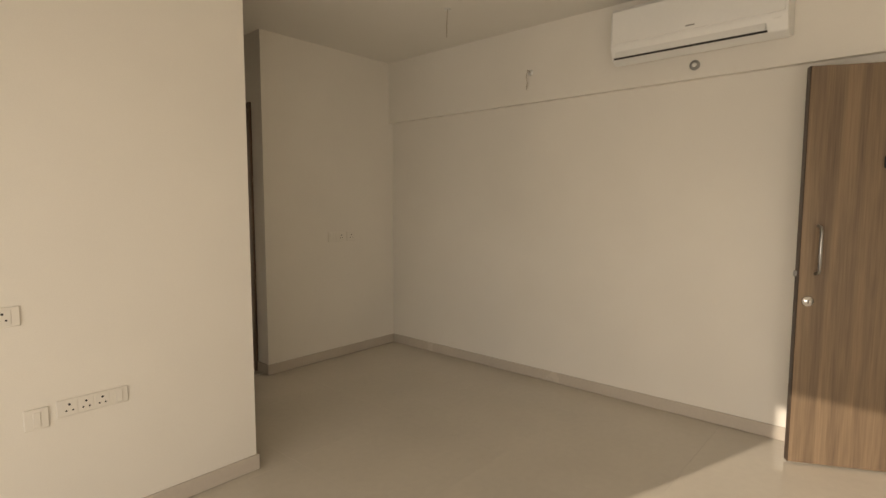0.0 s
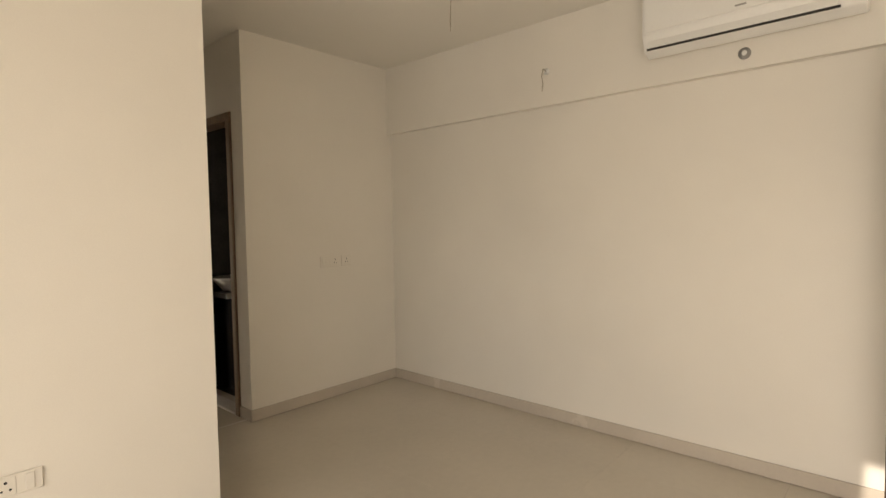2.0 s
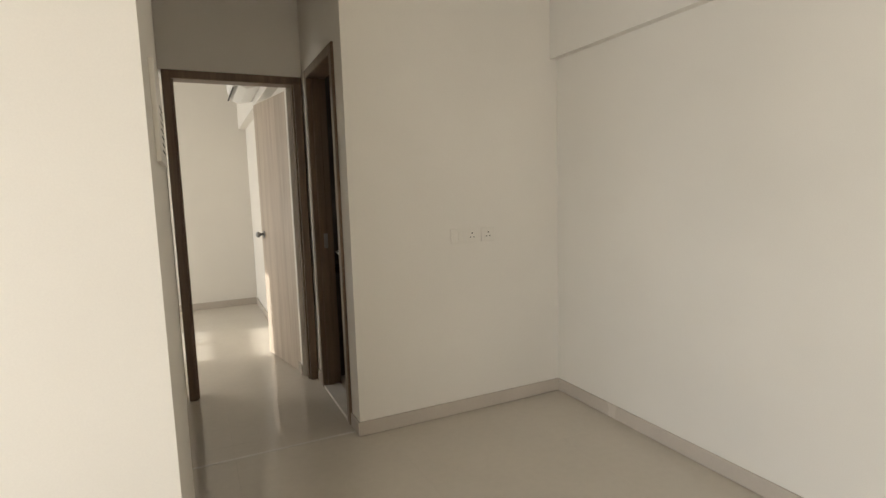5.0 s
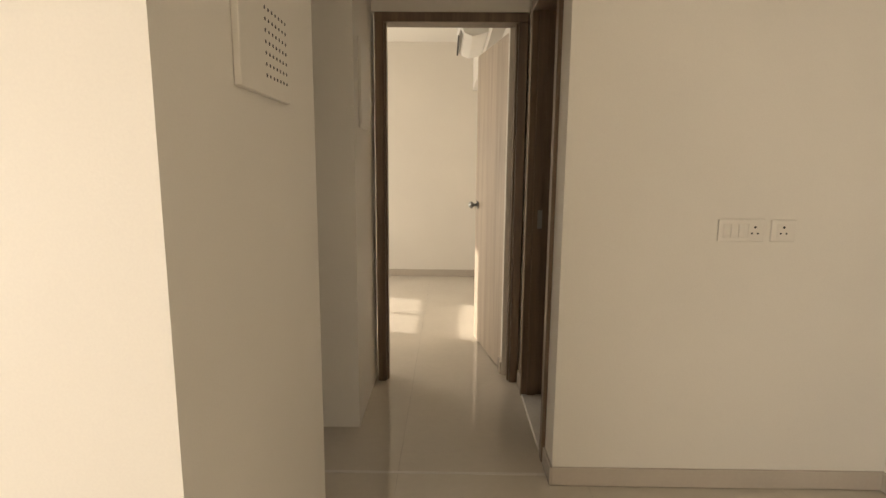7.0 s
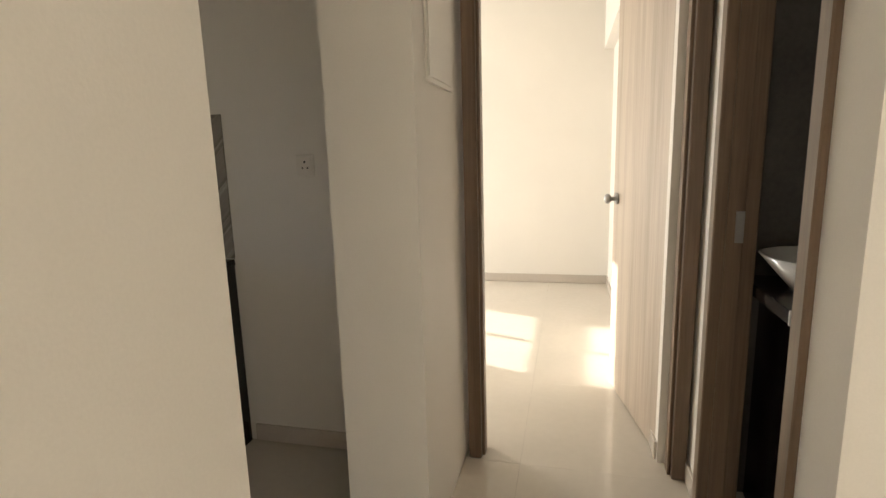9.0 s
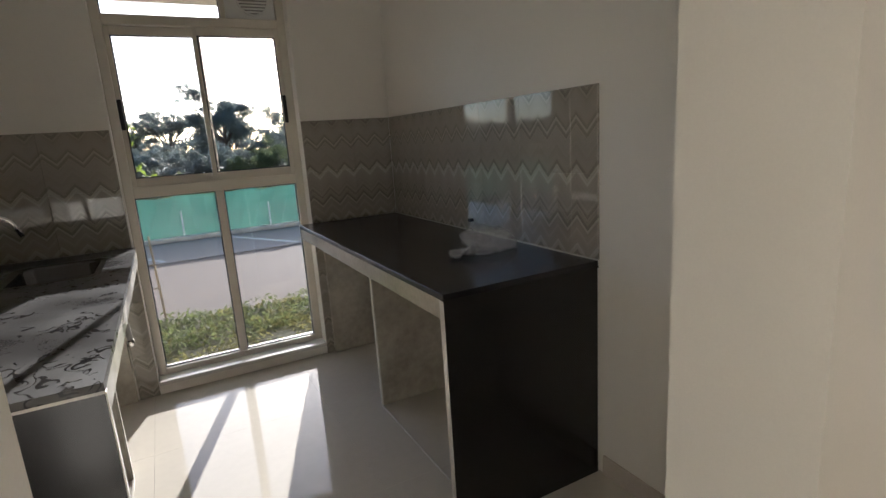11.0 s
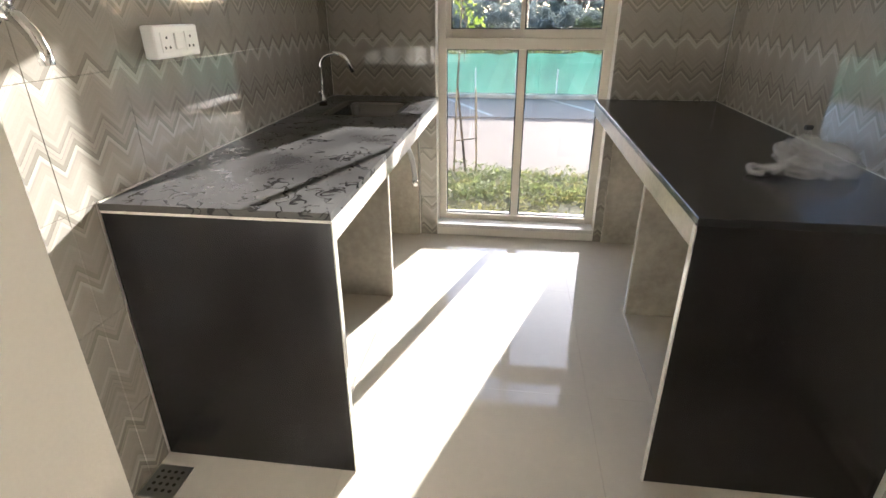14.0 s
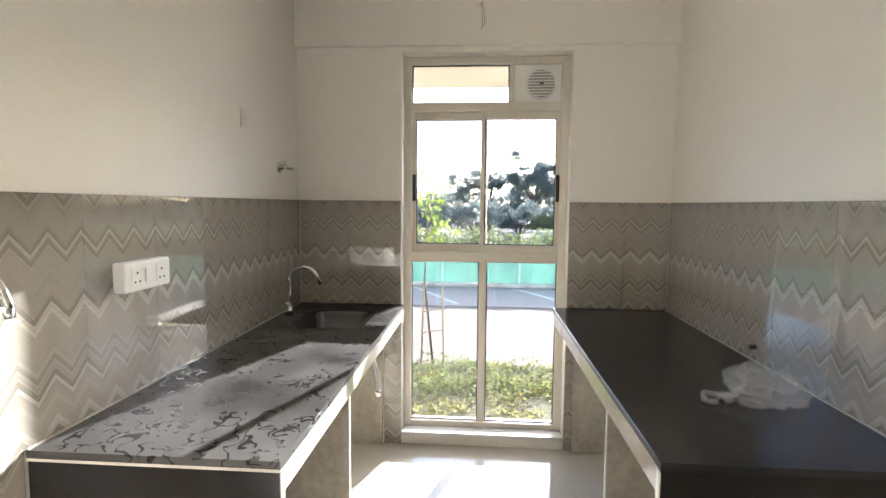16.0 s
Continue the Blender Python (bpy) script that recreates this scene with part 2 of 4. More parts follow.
def link(name, bm, material, label="", category="", group="", kind=""):
    me = bpy.data.meshes.new(name)
    bm.to_mesh(me)
    bm.free()
    for mm in material if isinstance(material, (list, tuple)) else (material,):
        me.materials.append(mm)
    return tagged(new(name, me), label, category, group, kind)


def thing(name, at, label, category, group="", kind=""):
    ob = new(name)
    ob.location = at
    ob.empty_display_size = 0.05
    return tagged(ob, label, category, group, kind)


def part(name, bm, material, parent, label=""):
    ob = link(name, bm, material, label)
    ob.parent = parent
    if parent.type == "EMPTY":
        ob.matrix_parent_inverse = Matrix.Translation(-Vector(parent.location))
    return ob


def box(x0, x1, y0, y1, z0, z1, bev=0.0, bm=None, seg=1):
    out = bm or bmesh.new()
    r = bmesh.ops.create_cube(out, size=1, matrix=Matrix.Translation(((x0 + x1) / 2, (y0 + y1) / 2, (z0 + z1) / 2)) @ Matrix.Diagonal((x1 - x0, y1 - y0, z1 - z0, 1)))
    if bev:
        edges = list({e for v in r["verts"] for e in v.link_edges})
        bmesh.ops.bevel(out, geom=edges, offset=bev, segments=seg, affect="EDGES", profile=0.5)
    return out


def rod(a, b, r, r2=None, seg=12, bm=None):
    out = bm or bmesh.new()
    a, b = Vector(a), Vector(b)
    d = b - a
    m = Matrix.Translation((a + b) / 2) @ d.to_track_quat("Z", "Y").to_matrix().to_4x4()
    bmesh.ops.create_cone(out, cap_ends=True, segments=seg, radius1=r, radius2=r if r2 is None else r2, depth=d.length, matrix=m)
    return out


def tube(points, r, seg=10, bm=None, taper=1.0):
    """A smooth pipe through points."""
    out = bm or bmesh.new()
    pts = [Vector(p) for p in points]
    rings = []
    side = None
    for i, p in enumerate(pts):
        d = (pts[min(i + 1, len(pts) - 1)] - pts[max(i - 1, 0)]).normalized()
        if side is None:
            side = d.orthogonal().normalized()
        side = (side - d * side.dot(d)).normalized()
        up = d.cross(side)
        rr = r * (1 + (taper - 1) * i / max(1, len(pts) - 1))
        rings.append([out.verts.new(p + (side * math.cos(2 * math.pi * k / seg) + up * math.sin(2 * math.pi * k / seg)) * rr) for k in range(seg)])
    for q0, q1 in zip(rings, rings[1:]):
        for k in range(seg):
            f = out.faces.new((q0[k], q0[(k + 1) % seg], q1[(k + 1) % seg], q1[k]))
            f.smooth = True
    out.faces.new(list(reversed(rings[0])))
    out.faces.new(rings[-1])
    return out


def smooth(bm):
    for f in bm.faces:
        f.smooth = True
    return bm


def moved(bm, m):
    bmesh.ops.transform(bm, matrix=m, verts=bm.verts)
    return bm


def wall(name, *boxes, material=None, label="plain painted off-white plaster wall", category="wall"):
    bm = bmesh.new()
    for b in boxes:
        box(*b, bm=bm)
    return link(name, bm, material or PAINT, label, category, kind="structure")


H = 2.69
WX = -1.21  # inner face of the window wall

# ---- large structure ----
floor = link("floor", box(-1.4, 5.3, -2.75, 8.26, -0.12, -0.009), GROUT, "glossy beige vitrified tile floor with thin joints", "floor", kind="structure")
link("ceiling", box(-1.41, 5.3, -2.75, 8.26, H, H + 0.15), CEIL, "plain white painted ceiling", "ceiling", kind="structure")
wall("wall_east", (3.886, 4.08, 0.12, 3.999, -0.005, H))
wall("wall_entry", (4.08, 4.23, -2.6, -1.22, -0.005, H), (4.08, 4.23, -0.27, 0.12, -0.005, H), (4.08, 4.23, -1.22, -0.27, 2.16, H))
wall("wall_lobby", (5.15, 5.3, -2.6, 0.12, -0.005, H), (4.23, 5.15, -0.03, 0.12, -0.005, H))
wall("wall_south", (-1.41, 5.3, -2.75, -2.6, -0.005, H))
wall("wall_north_living", (2.516, 3.886, 3.929, 3.999, -0.005, H))
wall("beam_living", (3.835, 3.886, 0.12, 3.929, 2.135, H), label="painted plaster beam along the wall", category="beam")
wall("wall_passage", (2.516, 2.616, 4.085, 4.832, 2.168, H), (2.516, 2.616, 4.832, 4.982, -0.005, H), (2.516, 2.616, 3.999, 4.085, -0.005, H))
wall("wall_bathroom", (3.9, 4.08, 3.999, 4.94, -0.005, H), (2.616, 4.08, 4.94, 4.982, -0.005, H), material=BATH, label="dark glazed bathroom wall", category="wall")
wall("wall_bedroom", (1.635, 2.516, 4.982, 5.082, 2.155, H), (2.516, 4.08, 4.982, 5.082, -0.005, H), (WX, 1.365, 4.932, 5.082, -0.005, H))
wall("pier", (1.365, 1.635, 4.392, 5.082, -0.005, H), label="painted plaster pier beside the kitchen opening", category="pier")
wall("wall_bedroom_east", (2.42, 2.57, 5.082, 8.09, -0.005, H))
wall("beam_bedroom", (2.34, 2.42, 5.082, 8.09, 2.16, H), label="painted plaster beam in the bedroom", category="beam")
wall("wall_bedroom_north", (WX, 2.6, 8.09, 8.26, -0.005, H))
wall("wall_kitchen_south", (WX, 1.686, 2.622, 2.777, -0.005, H))
wall("wall_kitchen_entry", (1.512, 1.686, 2.777, 3.458, -0.005, H))
wall("beam_kitchen", (WX, WX + 0.035, 2.777, 4.932, 2.345, H), label="shallow painted beam over the kitchen window", category="beam")

WINDOWS = {"living": (-2.35, 2.5, 0.05, 2.19), "kitchen": (3.395, 4.362, 0.075, 2.315), "bedroom": (6.88, 8.05, 0.075, 2.315)}
ys = [-2.6]
facade = []
for wy0, wy1, wz0, wz1 in WINDOWS.values():
    facade += [(-1.41, WX, ys[-1], wy0, -0.9, H), (-1.41, WX, wy0, wy1, -0.9, wz0), (-1.41, WX, wy0, wy1, wz1, H)]
    ys.append(wy1)
facade.append((-1.41, WX, ys[-1], 8.26, -0.9, H))
wall("wall_west", *facade, label="painted outer wall with three window openings")
link("outer_facing", box(-1.43, -1.414, -2.75, 8.26, H - 0.1, H + 3), OUTER, "beige plaster facade above the windows", "facade", kind="structure")
link("window_canopy", box(-2.45, -1.415, 2.6, 8.26, 2.38, 2.5, 0.01), OUTER, "beige plaster ledge over the window outside", "ledge", kind="structure")


def skirting(*runs):
    for r in runs:
        link("baseboard", box(*r, 0.002, 0.082, 0.002), SKIRT, "low beige tile skirting along the wall", "skirting", kind="structure")


skirting((3.874, 3.886, 0.12, 3.917), (2.516, 3.886, 3.917, 3.929), (WX, 1.698, 2.61, 2.622), (1.686, 1.698, 2.622, 3.458),
         (2.504, 2.516, 3.917, 4.08), (2.504, 2.516, 4.84, 4.97),
         (2.408, 2.42, 5.1, 8.078), (WX, 2.42, 8.078, 8.09), (0.66, 1.365, 4.92, 4.932), (WX, -1.198, -2.59, -2.38))
link("threshold", box(2.506, 2.62, 4.1, 4.815, -0.006, 0.014, 0.003), MARBLE, "white marble door threshold strip", "threshold", kind="structure")
# tile joint; the reflected light on it is painted in as white marble
link("floor_joint", box(1.37, 2.51, 3.992, 4.01, -0.003, 0.0012, 0.0005), MARBLE, "thin filler strip across the passage floor, reflected light put into its pale colour", "floor joint", kind="structure")

# ---- door frames and doors ----


def door_frame(name, x0, x1, y0, y1, top, along, w, label):
    ob = thing(name, ((x0 + x1) / 2, (y0 + y1) / 2, 0), label, "door frame", kind="structure")
    if along == "x":
        part("jamb", box(x0, x0 + w, y0, y1, 0.0, top - w, 0.004), WOOD_F, ob)
        part("jamb", box(x1 - w, x1, y0, y1, 0.0, top - w, 0.004), WOOD_F, ob)
        part("stop", box(x0 + w, x0 + w + 0.012, y0 + 0.03, y1 - 0.045, 0, top - w, 0.002), WOOD_F, ob)
        part("stop", box(x1 - w - 0.012, x1 - w, y0 + 0.03, y1 - 0.045, 0, top - w, 0.002), WOOD_F, ob)
    else:
        part("jamb", box(x0, x1, y0, y0 + w, 0.0, top - w, 0.004), WOOD_F, ob)
        part("jamb", box(x0, x1, y1 - w, y1, 0.0, top - w, 0.004), WOOD_F, ob)
        part("stop", box(x0 + 0.035, x1 - 0.045, y1 - w - 0.012, y1 - w, 0, top - w, 0.002), WOOD_F, ob)
        part("strike_plate", box(x0 + 0.06, x0 + 0.085, y1 - w - 0.015, y1 - w - 0.012, 0.98, 1.08), STEEL, ob, "small steel strike plate")
    part("head", box(x0, x1, y0, y1, top - w, top, 0.004), WOOD_F, ob)
    return ob


door_frame("door_frame_1", 1.652, 2.509, 4.968, 5.098, 2.153, "x", 0.052, "brown laminate frame of the bedroom door")
door_frame("door_frame_2", 2.5, 2.63, 4.087, 4.83, 2.166, "y", 0.055, "brown laminate frame of the bathroom door")


def hinge(parent, m, z):
    b = moved(rod((0, 0, z - 0.05), (0, 0, z + 0.05), 0.008), m)
    part("hinge", b, STEEL, parent, "steel butt hinge")


def bedroom_door():
    hx, hy = 2.448, 5.1
    turn = Matrix.Translation((hx, hy, 0)) @ Matrix.Rotation(math.atan2(5.755 - hy, 2.315 - hx), 4, "Z")
    ob = thing("door_1", (hx, hy, 0.008), "pale oak laminate bedroom door standing wide open", "door", kind="structure")
    part("leaf", moved(box(0, 0.76, -0.018, 0.018, 0.008, 2.09, 0.002), turn), WOOD_B, ob)
    part("edge_lipping", moved(box(-0.003, -0.0005, -0.018, 0.018, 0.008, 2.09), turn), WOOD_F, ob)
    for side in (1, -1):
        k = part("knob", moved(smooth(rod((0.705, side * 0.018, 1.03), (0.705, side * 0.024, 1.03), 0.030, seg=20)), turn), STEEL, ob, "round steel door knob")
        bm = smooth(rod((0.705, side * 0.024, 1.03), (0.705, side * 0.05, 1.03), 0.011))
        bmesh.ops.create_uvsphere(bm, u_segments=16, v_segments=10, radius=0.026, matrix=Matrix.Translation((0.705, side * 0.066, 1.03)) @ Matrix.Diagonal((1, 0.75, 1, 1)))
        part("grip", moved(smooth(bm), turn), STEEL, k)
    for z in (0.25, 1.1, 1.9):
        hinge(ob, turn, z)


bedroom_door()


def entrance_door():
    hx, hy = 4.04, -0.285
    turn = Matrix.Translation((hx, hy, 0)) @ Matrix.Rotation(math.atan2(0.6 - hy, 3.601 - hx), 4, "Z")
    W = 0.965
    ob = thing("door_2", (hx, hy, 0.01), "walnut laminate entrance door standing open", "door", kind="structure")
    part("leaf", moved(box(0, W - 0.002, -0.02, 0.02, 0.01, 2.06, 0.002), turn), WOOD_M, ob)
    part("edge_lipping", moved(box(W - 0.0015, W + 0.004, -0.021, 0.021, 0.01, 2.06, 0.001), turn), WOOD_E, ob, "dark edge strip")
    bar = [(W - 0.075, 0.02, 1.02), (W - 0.075, 0.05, 1.025), (W - 0.075, 0.06, 1.04), (W - 0.075, 0.06, 1.235), (W - 0.075, 0.05, 1.258), (W - 0.075, 0.02, 1.263)]
    part("handle", moved(tube(bar, 0.0075), turn), STEEL, ob, "brushed steel pull handle")
    lock = part("lock", moved(smooth(rod((W - 0.045, 0.02, 0.875), (W - 0.045, 0.032, 0.875), 0.028, 0.025, 24)), turn), CHROME, ob, "round chrome lock")
    # keyhole is a dark chip painted for its inner shade
    part("keyhole", moved(box(W - 0.047, W - 0.043, 0.032, 0.0335, 0.865, 0.885), turn), PLASTIC_HOLE_DARK, lock)
    part("latch", moved(box(W + 0.004, W + 0.016, -0.008, 0.008, 1.0, 1.03, 0.002), turn), STEEL, ob)
    part("door_viewer", moved(box(W - 0.40, W - 0.335, 0.02, 0.032, 1.55, 1.61, 0.004), turn), PLASTIC_HOLE_DARK, ob, "small dark door plate")
    for z in (0.25, 1.0, 1.8):
        hinge(ob, turn, z)


entrance_door()

# ---- windows ----


def bar(parent, name, y0, y1, z0, z1, x0, x1):
    return part(name, box(x0, x1, y0, y1, z0, z1, 0.003), ALU, parent)


def pane(parent, y0, y1, z0, z1, x):
    p = part("pane", box(x - 0.003, x + 0.003, y0, y1, z0, z1), GLASS, parent, "glass pane tinted to dim the view outside")
    p.visible_shadow = False
    g = bmesh.new()
    for b in ((y0, y1, z0, z0 + 0.009), (y0, y1, z1 - 0.009, z1), (y0, y0 + 0.009, z0 + 0.009, z1 - 0.009), (y1 - 0.009, y1, z0 + 0.009, z1 - 0.009)):
        box(x + 0.004, x + 0.009, *b, bm=g)
    part("gasket", g, RUBBER, p, "black rubber gasket")


def sash(parent, y0, y1, z0, z1, x, handle):
    s = part("sash", box(x - 0.014, x + 0.014, y0, y0 + 0.024, z0, z1, 0.003), ALU, parent, "sliding aluminium sash")
    part("stile", box(x - 0.014, x + 0.014, y1 - 0.024, y1, z0, z1, 0.003), ALU, parent)
    part("rail", box(x - 0.013, x + 0.013, y0 + 0.024, y1 - 0.024, z0, z0 + 0.045, 0.003), ALU, parent)
    part("rail", box(x - 0.013, x + 0.013, y0 + 0.024, y1 - 0.024, z1 - 0.045, z1, 0.003), ALU, parent)
    pane(parent, y0 + 0.022, y1 - 0.022, z0 + 0.043, z1 - 0.043, x)
    if handle:
        yh = y0 + 0.012 if handle < 0 else y1 - 0.012
        part("handle", box(x + 0.014, x + 0.026, yh - 0.011, yh + 0.011, 1.47, 1.63, 0.006, seg=2), RUBBER, s, "black recessed sash handle")


def tall_window(name, y0, y1, z0, z1, label, fan=False):
    """Fixed lower lights, two sliding sashes above them, a fixed top light."""
    X0, X1 = -1.375, -1.30
    ob = thing(name, (-1.335, (y0 + y1) / 2, z0), label, "window", kind="structure")
    f = 0.045
    bar(ob, "window_frame", y0, y0 + f, z0, z1, X0, X1)
    bar(ob, "window_frame", y1 - f, y1, z0, z1, X0, X1)
    bar(ob, "window_frame", y0 + f, y1 - f, z1 - f, z1, X0, X1)
    bar(ob, "window_frame", y0 + f, y1 - f, z0, z0 + 0.035, X0, X1)
    bar(ob, "transom", y0 + f, y1 - f, 1.105, 1.165, X0, X1 + 0.004)
    bar(ob, "transom", y0 + f, y1 - f, 2.0, 2.05, X0, X1 + 0.003)
    mid = (y0 + y1) / 2 - 0.005
    bar(ob, "mullion", mid - 0.022, mid + 0.022, z0 + 0.035, 1.105, X0 + 0.01, X1 - 0.005)
    pane(ob, y0 + f - 0.003, mid - 0.02, z0 + 0.032, 1.108, -1.335)
    pane(ob, mid + 0.02, y1 - f + 0.003, z0 + 0.032, 1.108, -1.335)
    sash(ob, y0 + f, mid + 0.021, 1.165, 2.0, -1.352, -1)
    sash(ob, mid - 0.021, y1 - f, 1.165, 2.0, -1.318, 1)
    if fan:
        split = y1 - f - 0.275
        pane(ob, y0 + f - 0.003, split - 0.025, 2.047, z1 - f + 0.003, -1.335)
        bar(ob, "mullion", split - 0.028, split, 2.05, z1 - f, X0 + 0.01, X1 - 0.005)
        exhaust(ob, split, y1 - f, 2.05, z1 - f)
    else:
        pane(ob, y0 + f - 0.003, y1 - f + 0.003, 2.047, z1 - f + 0.003, -1.335)
    # inner lining and sill
    part("window_sill", box(-1.30, WX + 0.02, y0 + 0.002, y1 - 0.002, z0 - 0.02, z0 + 0.004, 0.004), MARBLE, ob, "white marble inner sill")
    return ob


def exhaust(parent, y0, y1, z0, z1):
    """Square plastic extractor with a round louvred grille."""
    e = part("exhaust_fan", box(-1.36, -1.325, y0, y1, z0, z1, 0.004), PLASTIC, parent, "white square exhaust fan with round grille")
    cy, cz, r = (y0 + y1) / 2 + 0.02, (z0 + z1) / 2, 0.085
    part("grille_back", smooth(rod((-1.325, cy, cz), (-1.321, cy, cz), r, seg=32)), GREYP, e)
    ring = bmesh.new()
    for k in range(32):
        a0, a1 = 2 * math.pi * k / 32, 2 * math.pi * (k + 1) / 32
        q = []
        for x, rr in ((-1.321, r + 0.006), (-1.312, r + 0.004), (-1.312, r - 0.004), (-1.321, r - 0.006)):
            q.append([ring.verts.new((x, cy + rr * math.cos(a), cz + rr * math.sin(a))) for a in (a0, a1)])
        for i in range(3):
            ring.faces.new((q[i][0], q[i][1], q[i + 1][1], q[i + 1][0]))
    part("grille_ring", ring, PLASTIC, e)
    for i in range(9):
        z = cz - 0.068 + i * 0.017
        hw = math.sqrt(max(0.0, (r - 0.004) ** 2 - (z - cz) ** 2))
        part("louvre", box(-1.322, -1.314, cy - hw, cy + hw, z - 0.0045, z + 0.0045, 0.001), PLASTIC, e)
    part("badge", box(-1.314, -1.312, cy - 0.012, cy + 0.012, cz - 0.004, cz + 0.004), PLASTIC_HOLE_DARK, e)


tall_window("window_1", *WINDOWS["kitchen"], "tall champagne aluminium kitchen window with sliding sashes", True)
tall_window("window_2", *WINDOWS["bedroom"], "tall aluminium bedroom window with sliding sashes")


def living_window():
    y0, y1, z0, z1 = WINDOWS["living"]
    ob = thing("window_3", (-1.335, (y0 + y1) / 2, z0), "wide aluminium sliding window of the living room", "window", kind="structure")
    for a in ((y0, y0 + 0.05, z0, z1), (y1 - 0.05, y1, z0, z1), (y0 + 0.05, y1 - 0.05, z0, z0 + 0.04), (y0 + 0.05, y1 - 0.05, z1 - 0.05, z1)):
        bar(ob, "window_frame", *a, -1.375, -1.30)
    n = 5
    w = (y1 - y0 - 0.1) / n
    for i in range(n):
        sash(ob, y0 + 0.05 + i * w - (0.02 if i else 0), y0 + 0.05 + (i + 1) * w, z0 + 0.04, z1 - 0.05, -1.352 + 0.034 * (i % 2), 0)


living_window()

# ---- kitchen: counters ----
CT = 0.857


def counter(name, x1, yb, yf, top, label, split):
    """Stone platform: top slab, front fascia, end panel and one partition. yb wall side, yf front."""
    s = 1 if yf > yb else -1
    lo, hi = min(yb, yf), max(yb, yf)
    ob = thing(name, ((WX + x1) / 2, (lo + hi) / 2, 0), label, "kitchen counter")
    x0 = WX + 0.0095
    if name == "sink_counter":
        # slab in four strips round the basin cut-out
        bm = bmesh.new()
        sx0, sx1, sy0, sy1 = -0.965, -0.545, 2.945, 3.285
        for b in ((x0, sx0, lo, hi), (sx1, x1, lo, hi), (sx0, sx1, lo, sy0), (sx0, sx1, sy1, hi)):
            box(*b, CT - 0.022, CT, bm=bm)
        bmesh.ops.remove_doubles(bm, verts=bm.verts, dist=1e-5)
    else:
        bm = box(x0, x1, lo, hi, CT - 0.022, CT, 0.002)
    part("top_slab", bm, top, ob, "black granite top slab")
    fy = (yf - s * 0.02, yf - s * 0.002)
    part("fascia", box(x0, x1 - 0.022, min(fy), max(fy), CT - 0.085, CT - 0.022), EDGE if s > 0 else FASC, ob, "polished stone front strip")
    part("end_panel", box(x1 - 0.022, x1 - 0.002, lo, hi - 0.001, 0.0, CT - 0.0225, 0.0015), GRAN_V, ob, "black granite end panel")
    e = yf - s * 0.001
    part("joint_line", box(x1 - 0.021, x1 + 0.0005, min(e, e + s * 0.0035), max(e, e + s * 0.0035), 0.0, CT - 0.022), EDGE, ob, "pale filler line")
    t = box(x1 - 0.0018, x1 + 0.0012, lo, hi, CT - 0.026, CT - 0.019)
    part("joint_line", t, EDGE if s > 0 else GRAN_V, ob, "pale filler line")
    cb = yb + s * 0.006
    part("caulk_line", box(x0, x1 - 0.002, min(yb - s * 0.0005, cb), max(yb - s * 0.0005, cb), CT, CT + 0.004), EDGE, ob, "pale caulk line")
    pf = yf - s * 0.125
    part("partition", box(split - 0.02, split, min(yb, pf), max(yb, pf), 0.0, CT - 0.023, 0.002), SLAB, ob, "grey stone partition slab")
    part("partition_edge", box(split - 0.0215, split + 0.0015, min(pf, pf + s * 0.006), max(pf, pf + s * 0.006), 0.0, CT - 0.086, 0.001), EDGE, ob, "pale sawn edge")
    part("plinth_line", box(split, x1 - 0.022, min(pf, pf + s * 0.008), max(pf, pf + s * 0.008), 0.0, 0.006), EDGE, ob)
    end = box(x0, x0 + 0.02, min(yb, pf), max(yb, pf), 0.0, CT - 0.023, 0.002)
    part("partition", end, SLAB, ob, "grey stone partition slab")
    inner = yb + s * 0.012
    part("back_slab", box(x0 + 0.02, x1 - 0.022, min(yb + s * 0.001, inner), max(yb + s * 0.001, inner), 0.0, CT - 0.023), PAINT, ob, "painted back under the counter")
    return ob


counter("sink_counter", 0.715, 2.787, 3.408, GRAN, "black granite sink counter covered with dried dusty smears", -0.375)
counter("side_counter", 0.64, 4.922, 4.284, GRAN_R, "black granite kitchen counter on grey stone slabs", -0.345)


def rounded(w, d, r, z, cx, cy, n=6):
    pts = []
    for qx, qy, a0 in ((1, 1, 0), (-1, 1, 90), (-1, -1, 180), (1, -1, 270)):
        for k in range(n + 1):
            a = radians(a0 + 90 * k / n)
            pts.append((cx + qx * (w / 2 - r) + r * math.cos(a), cy + qy * (d / 2 - r) + r * math.sin(a), z))
    return pts


def loft(rings, bm=None, close=True):
    out = bm or bmesh.new()
    vs = [[out.verts.new(p) for p in r] for r in rings]
    for a, b in zip(vs, vs[1:]):
        for k in range(len(a)):
            out.faces.new((a[k], a[(k + 1) % len(a)], b[(k + 1) % len(b)], b[k]))
    if close:
        out.faces.new(vs[-1])
    return smooth(out)


def kitchen_sink():
    cx, cy = -0.755, 3.115
    ob = thing("kitchen_sink", (cx, cy, 0.69), "stainless steel single bowl sink set in the counter", "sink")
    rings = [rounded(0.45, 0.37, 0.05, CT + 0.003, cx, cy), rounded(0.40, 0.32, 0.05, CT + 0.003, cx, cy), rounded(0.385, 0.305, 0.05, CT - 0.01, cx, cy),
             rounded(0.37, 0.29, 0.05, 0.71, cx, cy), rounded(0.30, 0.22, 0.04, 0.69, cx, cy)]
    part("bowl", loft(rings), SINK, ob)
    part("drain", smooth(rod((cx, cy, 0.6905), (cx, cy, 0.696), 0.04, seg=24)), CHROME, ob)


kitchen_sink()


